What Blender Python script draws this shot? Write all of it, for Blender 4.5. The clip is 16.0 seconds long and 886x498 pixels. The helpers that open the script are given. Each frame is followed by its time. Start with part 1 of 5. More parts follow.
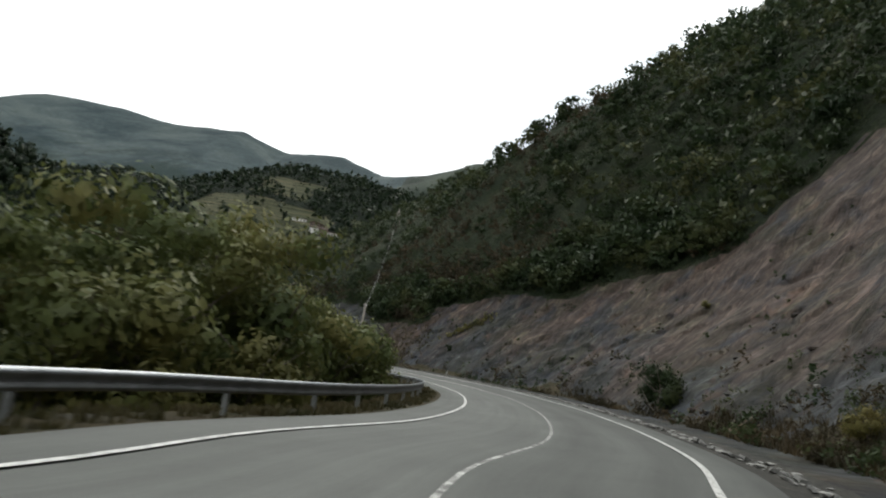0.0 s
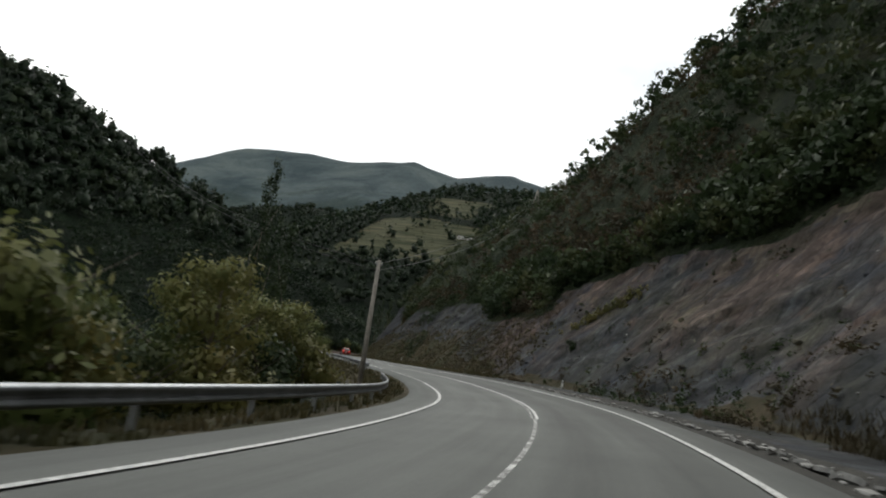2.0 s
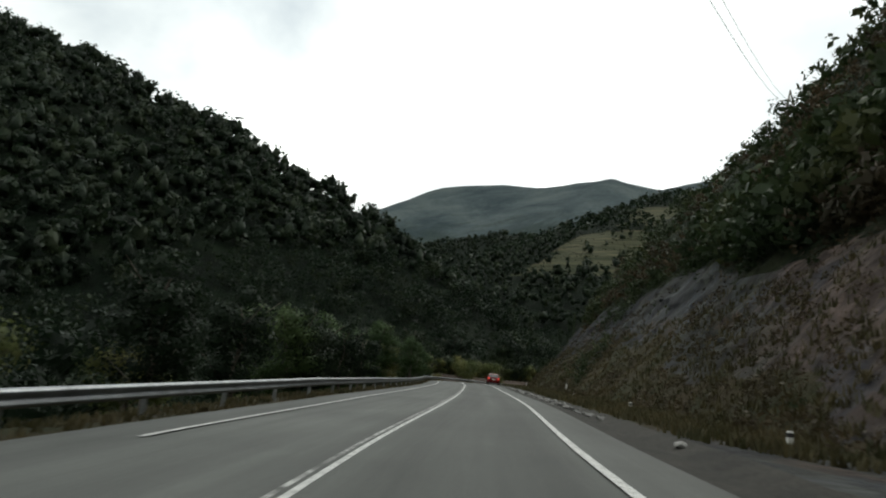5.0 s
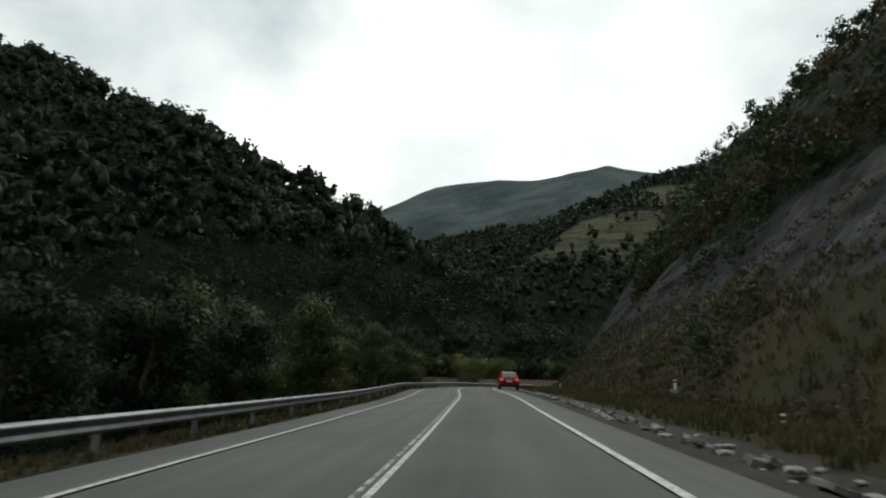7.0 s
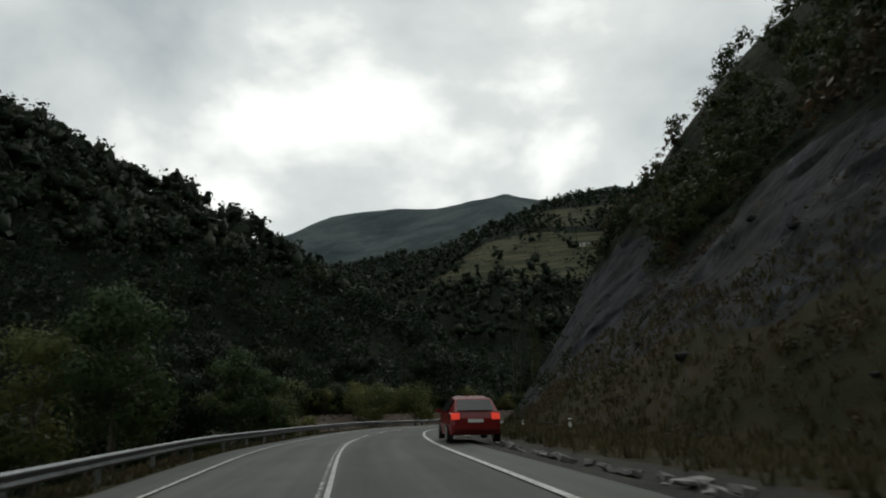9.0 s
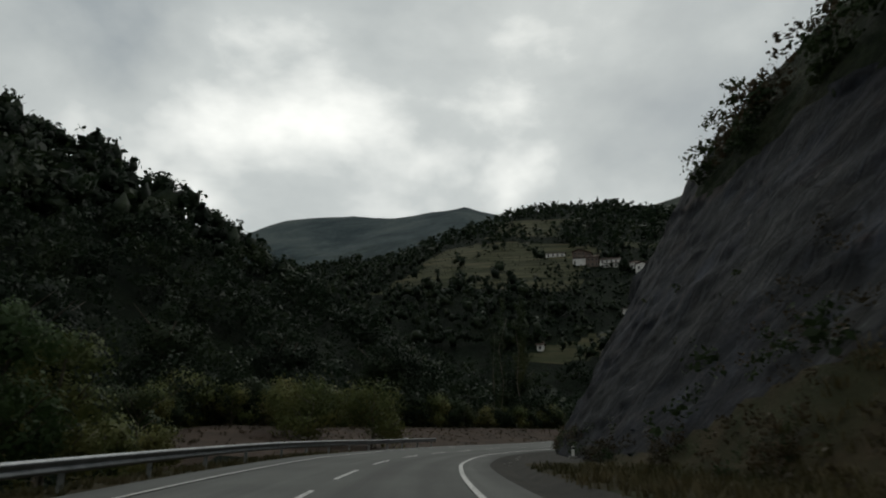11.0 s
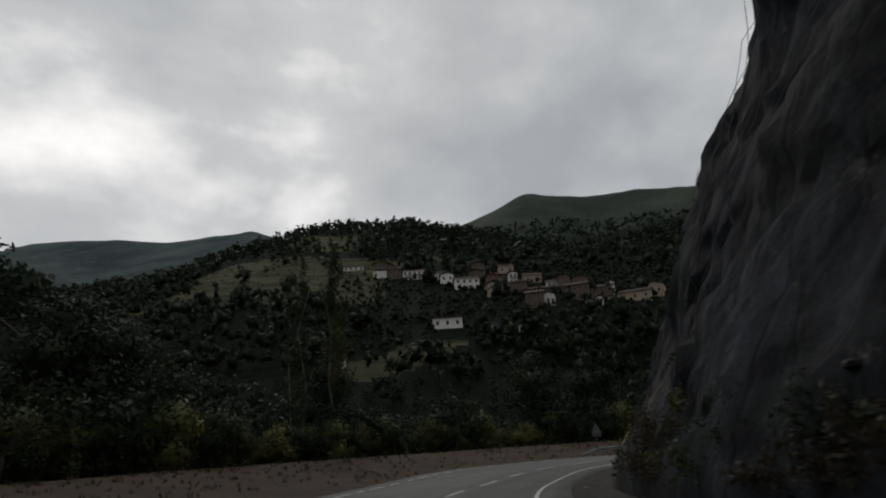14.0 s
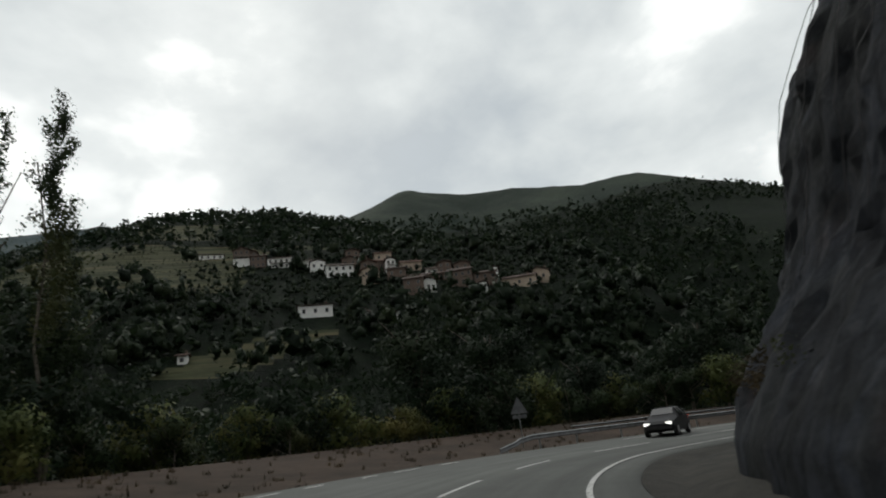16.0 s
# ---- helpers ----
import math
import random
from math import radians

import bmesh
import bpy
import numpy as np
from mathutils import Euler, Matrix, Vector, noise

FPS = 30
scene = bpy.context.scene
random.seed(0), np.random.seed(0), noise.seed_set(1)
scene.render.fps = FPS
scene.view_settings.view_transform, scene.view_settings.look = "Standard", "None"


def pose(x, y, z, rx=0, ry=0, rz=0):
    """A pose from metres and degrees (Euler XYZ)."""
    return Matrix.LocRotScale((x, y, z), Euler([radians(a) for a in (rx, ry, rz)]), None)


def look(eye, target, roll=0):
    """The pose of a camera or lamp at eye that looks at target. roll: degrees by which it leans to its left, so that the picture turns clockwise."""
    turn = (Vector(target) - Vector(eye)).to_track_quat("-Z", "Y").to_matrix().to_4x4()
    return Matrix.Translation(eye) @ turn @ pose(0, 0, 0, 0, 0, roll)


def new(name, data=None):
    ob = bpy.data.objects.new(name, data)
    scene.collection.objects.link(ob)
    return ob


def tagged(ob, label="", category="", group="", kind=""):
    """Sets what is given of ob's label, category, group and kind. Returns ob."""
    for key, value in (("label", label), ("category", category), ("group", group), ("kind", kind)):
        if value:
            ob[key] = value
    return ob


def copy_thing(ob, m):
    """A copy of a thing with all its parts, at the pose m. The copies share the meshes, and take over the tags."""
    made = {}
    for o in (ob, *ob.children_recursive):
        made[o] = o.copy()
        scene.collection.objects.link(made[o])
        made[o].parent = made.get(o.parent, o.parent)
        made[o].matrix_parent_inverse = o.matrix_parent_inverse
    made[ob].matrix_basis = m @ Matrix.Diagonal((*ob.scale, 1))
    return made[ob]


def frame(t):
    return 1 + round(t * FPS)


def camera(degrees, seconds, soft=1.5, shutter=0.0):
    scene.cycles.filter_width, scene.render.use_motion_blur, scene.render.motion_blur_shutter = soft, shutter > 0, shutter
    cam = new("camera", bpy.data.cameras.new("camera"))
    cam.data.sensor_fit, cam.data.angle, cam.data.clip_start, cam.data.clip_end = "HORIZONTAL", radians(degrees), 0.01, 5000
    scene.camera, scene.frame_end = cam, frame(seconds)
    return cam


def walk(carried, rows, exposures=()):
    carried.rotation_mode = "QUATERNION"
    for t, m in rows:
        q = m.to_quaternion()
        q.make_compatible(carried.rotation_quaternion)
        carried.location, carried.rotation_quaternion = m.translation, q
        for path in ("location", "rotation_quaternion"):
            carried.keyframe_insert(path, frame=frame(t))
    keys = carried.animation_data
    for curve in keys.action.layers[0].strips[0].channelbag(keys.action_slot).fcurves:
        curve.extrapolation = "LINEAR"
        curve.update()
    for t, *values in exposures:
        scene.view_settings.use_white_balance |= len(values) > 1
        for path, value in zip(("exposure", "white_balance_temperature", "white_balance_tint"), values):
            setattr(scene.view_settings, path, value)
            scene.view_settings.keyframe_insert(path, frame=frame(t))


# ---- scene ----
cam = camera(69.4, 16.0, soft=2.0, shutter=0.2)
# seconds, eye in metres, turn in degrees
ROWS = [
    (0.0, 0.00, 0.00, 1.16, 100.50, -9.40, 0.00),
    (0.5, 2.51, 7.92, 1.16, 99.34, -8.16, 1.63),
    (1.0, 4.30, 15.87, 1.16, 100.69, -7.77, 6.91),
    (1.5, 5.37, 24.00, 1.16, 100.61, -8.25, 12.51),
    (2.0, 5.81, 32.61, 1.16, 99.87, -8.09, 16.56),
    (2.5, 5.56, 41.11, 1.16, 100.54, -7.64, 21.36),
    (3.0, 4.60, 49.32, 1.16, 101.04, -8.06, 25.02),
    (3.5, 2.83, 57.60, 1.15, 100.28, -8.00, 29.22),
    (4.0, 0.17, 66.08, 1.13, 99.74, -8.30, 34.01),
    (6.5, -20.13, 103.12, 0.98, 101.08, -3.61, 35.54),
    (7.0, -25.01, 110.57, 0.87, 100.58, -2.03, 36.06),
    (7.5, -29.86, 117.78, 0.77, 100.90, -1.04, 32.86),
    (8.0, -34.62, 125.06, 0.68, 103.35, -0.40, 31.53),
    (10.5, -58.15, 161.06, 0.24, 103.04, 0.28, 21.93),
    (11.0, -62.05, 168.16, 0.05, 104.98, -1.42, 22.75),
    (11.5, -65.94, 176.02, -0.13, 105.11, -1.01, 19.81),
    (12.0, -69.47, 183.88, -0.30, 105.22, 1.35, 15.68),
    (12.5, -72.39, 191.75, -0.48, 106.92, 3.23, 11.32),
    (13.0, -74.75, 199.20, -0.64, 107.27, 4.84, 5.83),
    (13.5, -76.70, 206.40, -0.80, 107.52, 4.22, 5.28),
    (14.0, -78.00, 213.60, -0.95, 107.55, 3.69, 4.88),
    (14.5, -78.60, 221.00, -1.08, 110.70, 3.62, 3.33),
    (15.0, -78.70, 228.70, -1.20, 107.13, 5.84, -0.53),
    (15.5, -78.20, 237.00, -1.34, 106.94, 7.11, -4.80),
    (16.0, -76.80, 246.00, -1.50, 106.91, 6.55, -5.60),
]
EXPOSURES = [(0.0, 0.80, 6500, 8.0), (0.5, 1.10, 6500, 10.5), (1.0, 1.25, 6500, 13.0), (1.5, 0.90, 6500, 12.0), (2.0, 0.50, 6500, 9.0), (4.0, 0.45, 6500, 5.2), (6.5, 0.08, 6500, 4.6), (8.0, -0.05, 6500, 4.2), (10.5, -0.85, 6500, 9.0), (11.0, -0.72, 6500, 6.0), (11.5, -0.75, 6500, 6.0), (12.0, -0.35, 6500, 10.0), (12.5, -0.35, 6500, 11.5), (13.0, -0.85, 6500, 11.8), (13.5, -0.85, 6500, 12.1), (14.0, -0.80, 6500, 12.4), (14.5, -0.45, 6500, 12.7), (15.0, -0.35, 6500, 13.0), (15.5, -0.25, 6500, 11.5), (16.0, -0.20, 6500, 8.0)]
walk(cam, [(t, pose(x, y, z, rx, ry, rz)) for t, x, y, z, rx, ry, rz in ROWS], EXPOSURES)

# ---- sky and light: broken overcast ----
world = bpy.data.worlds.new("overcast_sky")
scene.world = world
world.use_nodes = True
wn, wl = world.node_tree.nodes, world.node_tree.links
wn.clear()
w_out = wn.new("ShaderNodeOutputWorld")
w_bg = wn.new("ShaderNodeBackground")
w_sky = wn.new("ShaderNodeTexSky")
w_sky.sky_type, w_sky.sun_disc = "NISHITA", False
w_sky.sun_elevation, w_sky.sun_rotation = radians(40), radians(-11)
w_gain = wn.new("ShaderNodeVectorMath")
w_gain.operation = "SCALE"
w_gain.inputs["Scale"].default_value = 0.11
w_tc = wn.new("ShaderNodeTexCoord")
w_map = wn.new("ShaderNodeMapping")
w_map.inputs["Scale"].default_value = (1.0, 1.0, 1.5)
w_map.inputs["Rotation"].default_value = (0, 0, radians(-32))
w_noise = wn.new("ShaderNodeTexNoise")
w_noise.inputs["Scale"].default_value = 2.3
w_noise.inputs["Detail"].default_value = 7
w_noise.inputs["Roughness"].default_value = 0.5
w_noise.inputs["Distortion"].default_value = 0.12
w_ramp = wn.new("ShaderNodeValToRGB")
els = w_ramp.color_ramp.elements
els[0].position, els[0].color = 0.34, (0.52, 0.56, 0.58, 1)
els[1].position, els[1].color = 0.68, (1.75, 1.72, 1.66, 1)
mid = els.new(0.52)
mid.color = (0.84, 0.87, 0.87, 1)
w_fac = wn.new("ShaderNodeValToRGB")
w_fac.color_ramp.elements[0].position, w_fac.color_ramp.elements[0].color = 0.25, (0.82, 0.82, 0.82, 1)
w_fac.color_ramp.elements[1].position, w_fac.color_ramp.elements[1].color = 0.45, (0.97, 0.97, 0.97, 1)
w_mix = wn.new("ShaderNodeMix")
w_mix.data_type = "RGBA"
wl.new(w_tc.outputs["Generated"], w_map.inputs["Vector"])
wl.new(w_map.outputs["Vector"], w_noise.inputs["Vector"])
wl.new(w_noise.outputs["Fac"], w_ramp.inputs["Fac"])
wl.new(w_noise.outputs["Fac"], w_fac.inputs["Fac"])
wl.new(w_sky.outputs["Color"], w_gain.inputs[0])
wl.new(w_fac.outputs["Color"], w_mix.inputs["Factor"])
wl.new(w_gain.outputs["Vector"], w_mix.inputs["A"])
wl.new(w_ramp.outputs["Color"], w_mix.inputs["B"])
# the cloud is brightest towards the hidden sun
w_dot = wn.new("ShaderNodeVectorMath")
w_dot.operation = "DOT_PRODUCT"
w_dot.inputs[1].default_value = Vector((-12, 62, 54)).normalized()
wl.new(w_tc.outputs["Generated"], w_dot.inputs[0])
w_glow = wn.new("ShaderNodeMapRange")
w_glow.interpolation_type = "SMOOTHSTEP"
for key_, val_ in (("From Min", -0.6), ("From Max", 0.95), ("To Min", 0.6), ("To Max", 1.22)):
    w_glow.inputs[key_].default_value = val_
wl.new(w_dot.outputs["Value"], w_glow.inputs["Value"])
w_lit = wn.new("ShaderNodeVectorMath")
w_lit.operation = "SCALE"
wl.new(w_mix.outputs["Result"], w_lit.inputs[0])
wl.new(w_glow.outputs["Result"], w_lit.inputs["Scale"])
wl.new(w_lit.outputs["Vector"], w_bg.inputs["Color"])
w_bg.inputs["Strength"].default_value = 0.95
wl.new(w_bg.outputs["Background"], w_out.inputs["Surface"])

sun_data = bpy.data.lights.new("sun", "SUN")
sun_data.energy, sun_data.angle, sun_data.color = 0.6, radians(25), (1.0, 0.96, 0.9)
sun = new("sun", sun_data)
sun.matrix_world = look((-12, 62, 54), (0, 0, 0))

# ---- materials ----
def mat(name, rough=0.8, metal=0.0, spec=0.3):
    m = bpy.data.materials.new(name)
    m.use_nodes = True
    n, l = m.node_tree.nodes, m.node_tree.links
    b = n["Principled BSDF"]
    b.inputs["Roughness"].default_value = rough
    b.inputs["Metallic"].default_value = metal
    b.inputs["Specular IOR Level"].default_value = spec
    return m, n, l, b


def noise_node(n, l, scale, detail=4, rough=0.55, vec=None, dist=0.0):
    t = n.new("ShaderNodeTexNoise")
    t.inputs["Scale"].default_value, t.inputs["Detail"].default_value = scale, detail
    t.inputs["Roughness"].default_value, t.inputs["Distortion"].default_value = rough, dist
    if vec is not None:
        l.new(vec, t.inputs["Vector"])
    return t.outputs["Fac"]


def ramp(n, l, fac, *stops):
    r = n.new("ShaderNodeValToRGB")
    e = r.color_ramp.elements
    while len(e) < len(stops):
        e.new(0.5)
    for k, (p, c) in zip(e, stops):
        k.position, k.color = p, (*c, 1) if len(c) == 3 else c
    l.new(fac, r.inputs["Fac"])
    return r.outputs["Color"]


def mix(n, l, fac, a, b, mode="MIX"):
    x = n.new("ShaderNodeMix")
    x.data_type, x.blend_type = "RGBA", mode
    for name, v in (("Factor", fac), ("A", a), ("B", b)):
        if isinstance(v, (int, float)):
            x.inputs[name].default_value = v
        elif isinstance(v, tuple):
            x.inputs[name].default_value = (*v, 1)
        else:
            l.new(v, x.inputs[name])
    return x.outputs["Result"]


def bump(n, l, b, height, strength, distance=0.02):
    u = n.new("ShaderNodeBump")
    u.inputs["Strength"].default_value, u.inputs["Distance"].default_value = strength, distance
    l.new(height, u.inputs["Height"])
    l.new(u.outputs["Normal"], b.inputs["Normal"])


def position(n):
    return n.new("ShaderNodeNewGeometry").outputs["Position"]


def grey(v):
    return (v, v, v)


def plain(name, color, rough=0.6, metal=0.0, vary=0.25, scale=3.0, spec=0.4):
    m, n, l, b = mat(name, rough, metal, spec)
    tc = n.new("ShaderNodeTexCoord").outputs["Object"]
    f = noise_node(n, l, scale, 6, 0.6, tc)
    dark, light = tuple(c * (1 - vary) for c in color), tuple(min(1, c * (1 + vary)) for c in color)
    l.new(ramp(n, l, f, (0.3, dark), (0.7, light)), b.inputs["Base Color"])
    bump(n, l, b, noise_node(n, l, scale * 12, 4, 0.6, tc), 0.15, 0.01)
    return m


def leaf_material(name, dark, mid, light, hue_scale=0.12):
    m, n, l, b = mat(name, 0.65, 0.0, 0.2)
    g = n.new("ShaderNodeNewGeometry")
    isl = g.outputs["Random Per Island"]
    tree = noise_node(n, l, hue_scale, 2, 0.5, g.outputs["Position"])
    base = ramp(n, l, tree, (0.32, dark), (0.5, mid), (0.68, light))
    c = mix(n, l, 0.75, base, ramp(n, l, isl, (0.0, grey(0.86)), (1.0, grey(1.12))), "MULTIPLY")
    f = noise_node(n, l, 2.2, 5, 0.75, g.outputs["Position"])
    l.new(mix(n, l, 0.8, c, ramp(n, l, f, (0.32, grey(0.74)), (0.62, grey(1.15))), "MULTIPLY"), b.inputs["Base Color"])
    thin = n.new("ShaderNodeBsdfTranslucent")
    l.new(b.inputs["Base Color"].links[0].from_socket, thin.inputs["Color"])
    blend_ = n.new("ShaderNodeMixShader")
    blend_.inputs[0].default_value = 0.3
    l.new(b.outputs[0], blend_.inputs[1])
    l.new(thin.outputs[0], blend_.inputs[2])
    l.new(blend_.outputs[0], n["Material Output"].inputs["Surface"])
    return m


M_ASPHALT, n, l, b = mat("asphalt", 0.82, 0.0, 0.35)
uv = n.new("ShaderNodeUVMap").outputs["UV"]
sep = n.new("ShaderNodeSeparateXYZ")
l.new(uv, sep.inputs[0])
pos = position(n)
big = noise_node(n, l, 0.25, 5, 0.6, pos)
fine = noise_node(n, l, 28, 5, 0.75, pos)
streak_map = n.new("ShaderNodeMapping")
streak_map.inputs["Scale"].default_value = (1.6, 0.05, 1)
l.new(uv, streak_map.inputs["Vector"])
streak = noise_node(n, l, 1.0, 4, 0.6, streak_map.outputs["Vector"])
c = ramp(n, l, big, (0.3, (0.074, 0.078, 0.072)), (0.7, (0.104, 0.108, 0.1)))
c = mix(n, l, 0.8, c, ramp(n, l, streak, (0.35, grey(0.72)), (0.65, grey(1.12))), "MULTIPLY")
lane = n.new("ShaderNodeMapRange")
lane.inputs["From Min"].default_value, lane.inputs["From Max"].default_value = -5.0, 5.0
wob_ = n.new("ShaderNodeMath")
wob_.operation = "MULTIPLY_ADD"
wob_.inputs[1].default_value = 0.5
l.new(noise_node(n, l, 0.35, 3, 0.5, pos), wob_.inputs[0])
l.new(sep.outputs["X"], wob_.inputs[2])
l.new(wob_.outputs[0], lane.inputs["Value"])
wear = ramp(n, l, lane.outputs["Result"], (0.16, grey(0.95)), (0.3, grey(1.08)), (0.45, grey(1.05)), (0.535, grey(1.0)), (0.59, grey(0.7)), (0.655, grey(0.78)), (0.7, grey(0.92)), (0.76, grey(0.68)), (0.83, grey(0.82)), (0.87, grey(1.0)))
c = mix(n, l, 0.9, c, wear, "MULTIPLY")
c = mix(n, l, 0.7, c, ramp(n, l, fine, (0.3, grey(0.7)), (0.7, grey(1.25))), "MULTIPLY")
l.new(c, b.inputs["Base Color"])
bump(n, l, b, fine, 0.35, 0.01)
M_PAINT, n, l, b = mat("road_paint", 0.6, 0.0, 0.4)
pos = position(n)
w = noise_node(n, l, 9, 6, 0.75, pos)
l.new(ramp(n, l, w, (0.38, (0.14, 0.14, 0.13)), (0.5, (0.5, 0.5, 0.48)), (0.8, (0.68, 0.68, 0.65))), b.inputs["Base Color"])

M_PAINT_WORN, n, l, b = mat("worn_road_paint", 0.7, 0.0, 0.3)
pos = position(n)
w = noise_node(n, l, 3.5, 7, 0.8, pos)
l.new(ramp(n, l, w, (0.42, (0.075, 0.074, 0.07)), (0.5, (0.2, 0.2, 0.19)), (0.62, (0.55, 0.55, 0.52))), b.inputs["Base Color"])

# bare rock cut: grey-violet slate with red-brown earth bands
M_ROCK, n, l, b = mat("slate_rock", 0.9, 0.0, 0.15)
pos = position(n)
sx = n.new("ShaderNodeSeparateXYZ")
l.new(pos, sx.inputs[0])


def dipping(angle, scale, dist):
    sm = n.new("ShaderNodeMapping")
    sm.vector_type = "TEXTURE"
    sm.inputs["Rotation"].default_value = (radians(angle), 0, 0)
    sm.inputs["Scale"].default_value = scale
    l.new(pos, sm.inputs["Vector"])
    return noise_node(n, l, 1.0, 5, 0.55, sm.outputs["Vector"], dist)


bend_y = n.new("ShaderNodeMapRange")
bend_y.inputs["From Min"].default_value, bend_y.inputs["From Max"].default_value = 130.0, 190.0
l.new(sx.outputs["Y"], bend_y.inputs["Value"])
strata = mix(n, l, bend_y.outputs["Result"], dipping(-26, (1.8, 2.0, 1.3), 0.1), dipping(12, (1.5, 1.1, 3.6), 0.3))
broad = noise_node(n, l, 0.07, 5, 0.6, pos, 0.4)
fine = noise_node(n, l, 3.5, 8, 0.7, pos)
slate = ramp(n, l, strata, (0.3, (0.032, 0.035, 0.038)), (0.5, (0.039, 0.042, 0.045)), (0.66, (0.048, 0.049, 0.051)), (0.8, (0.075, 0.073, 0.072)))
earth = ramp(n, l, strata, (0.3, (0.055, 0.042, 0.036)), (0.5, (0.07, 0.052, 0.044)), (0.64, (0.086, 0.064, 0.053)), (0.76, (0.125, 0.099, 0.083)))
grad = n.new("ShaderNodeMapRange")
grad.inputs["From Min"].default_value, grad.inputs["From Max"].default_value = 60.0, 165.0
grad.inputs["To Min"].default_value, grad.inputs["To Max"].default_value = 0.03, -0.3
l.new(sx.outputs["Y"], grad.inputs["Value"])
along = n.new("ShaderNodeMath")
along.operation = "DIVIDE"
along.inputs[1].default_value = 300.0
l.new(sx.outputs["Y"], along.inputs[0])
brown = ramp(n, l, along.outputs[0], (0.785, grey(0)), (0.793, grey(0.4)), (0.821, grey(0.4)), (0.83, grey(0)))
scree = ramp(n, l, along.outputs[0], (0.315, grey(0)), (0.335, grey(0.25)), (0.37, grey(0.25)), (0.395, grey(0)))
add = n.new("ShaderNodeMath")
l.new(broad, add.inputs[0])
l.new(grad.outputs["Result"], add.inputs[1])
low_ = n.new("ShaderNodeMapRange")
low_.inputs["From Min"].default_value, low_.inputs["From Max"].default_value = 0.8, 2.4
low_.inputs["To Min"].default_value, low_.inputs["To Max"].default_value = 1.0, 0.0
l.new(sx.outputs["Z"], low_.inputs["Value"])
height_ = n.new("ShaderNodeMapRange")
height_.inputs["From Min"].default_value, height_.inputs["From Max"].default_value = 3.0, 15.0
height_.inputs["To Min"].default_value, height_.inputs["To Max"].default_value = -0.04, 0.15
l.new(sx.outputs["Z"], height_.inputs["Value"])
add3 = n.new("ShaderNodeMath")
l.new(height_.outputs["Result"], add3.inputs[0])
both = n.new("ShaderNodeMath")
both.operation = "MULTIPLY_ADD"
l.new(brown, both.inputs[0])
l.new(low_.outputs["Result"], both.inputs[1])
add2 = n.new("ShaderNodeMath")
l.new(add.outputs[0], add2.inputs[0])
l.new(scree, add2.inputs[1])
l.new(add2.outputs[0], add3.inputs[1])
l.new(add3.outputs[0], both.inputs[2])
# slate turns bluer towards the bend, and darker to stand for the cliff's shade
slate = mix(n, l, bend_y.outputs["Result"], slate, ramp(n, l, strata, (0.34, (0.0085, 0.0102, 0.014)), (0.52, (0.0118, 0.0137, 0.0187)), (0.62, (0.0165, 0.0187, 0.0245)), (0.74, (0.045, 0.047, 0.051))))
drip = n.new("ShaderNodeMapping")
drip.vector_type = "TEXTURE"
drip.inputs["Rotation"].default_value = (radians(12), 0, 0)
drip.inputs["Scale"].default_value = (0.5, 0.42, 4.5)
l.new(pos, drip.inputs["Vector"])
pale_ = mix(n, l, 1.0, bend_y.outputs["Result"], ramp(n, l, noise_node(n, l, 1.0, 6, 0.65, drip.outputs["Vector"], 0.2), (0.57, grey(0)), (0.7, grey(0.55))), "MULTIPLY")
slate = mix(n, l, pale_, slate, (0.055, 0.059, 0.066))
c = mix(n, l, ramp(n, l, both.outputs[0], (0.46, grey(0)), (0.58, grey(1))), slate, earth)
hollow = n.new("ShaderNodeMath")
hollow.operation = "MULTIPLY"
l.new(brown, hollow.inputs[0])
l.new(low_.outputs["Result"], hollow.inputs[1])
c = mix(n, l, ramp(n, l, hollow.outputs[0], (0.0, grey(0)), (0.4, grey(0.85))), c, ramp(n, l, strata, (0.35, (0.05, 0.042, 0.038)), (0.65, (0.15, 0.125, 0.11))))
moss = noise_node(n, l, 0.16, 9, 0.75, pos, 0.2)
open_rock = ramp(n, l, bend_y.outputs["Result"], (0.2, grey(1)), (1.0, grey(0.3)))
c = mix(n, l, mix(n, l, 1.0, open_rock, ramp(n, l, moss, (0.45, grey(0)), (0.62, grey(0.68))), "MULTIPLY"), c, (0.036, 0.037, 0.022))
c = mix(n, l, ramp(n, l, noise_node(n, l, 0.22, 8, 0.7, pos, 0.3), (0.53, grey(0)), (0.63, grey(0.7))), c, (0.03, 0.035, 0.046))
rust = ramp(n, l, noise_node(n, l, 0.31, 8, 0.7, pos, 0.3), (0.57, grey(0)), (0.68, grey(0.6)))
c = mix(n, l, mix(n, l, 1.0, rust, open_rock, "MULTIPLY"), c, (0.1, 0.06, 0.043))
patch = noise_node(n, l, 0.3, 9, 0.72, pos, 0.2)
c = mix(n, l, 0.9, c, ramp(n, l, patch, (0.33, grey(0.42)), (0.52, grey(1.0)), (0.68, grey(1.7))), "MULTIPLY")
fleck = noise_node(n, l, 0.9, 10, 0.75, pos, 0.1)
c = mix(n, l, ramp(n, l, fleck, (0.6, grey(0)), (0.72, grey(0.55))), c, (0.17, 0.16, 0.15))
vor = n.new("ShaderNodeTexVoronoi")
vor.feature = "DISTANCE_TO_EDGE"
vor.inputs["Scale"].default_value = 0.55
wv = n.new("ShaderNodeMapping")
wv.inputs["Scale"].default_value = (1.0, 1.6, 0.55)
wv.inputs["Rotation"].default_value = (radians(-30), radians(20), 0)
l.new(pos, wv.inputs["Vector"])
warp = n.new("ShaderNodeVectorMath")
warp.operation = "ADD"
wn_ = n.new("ShaderNodeTexNoise")
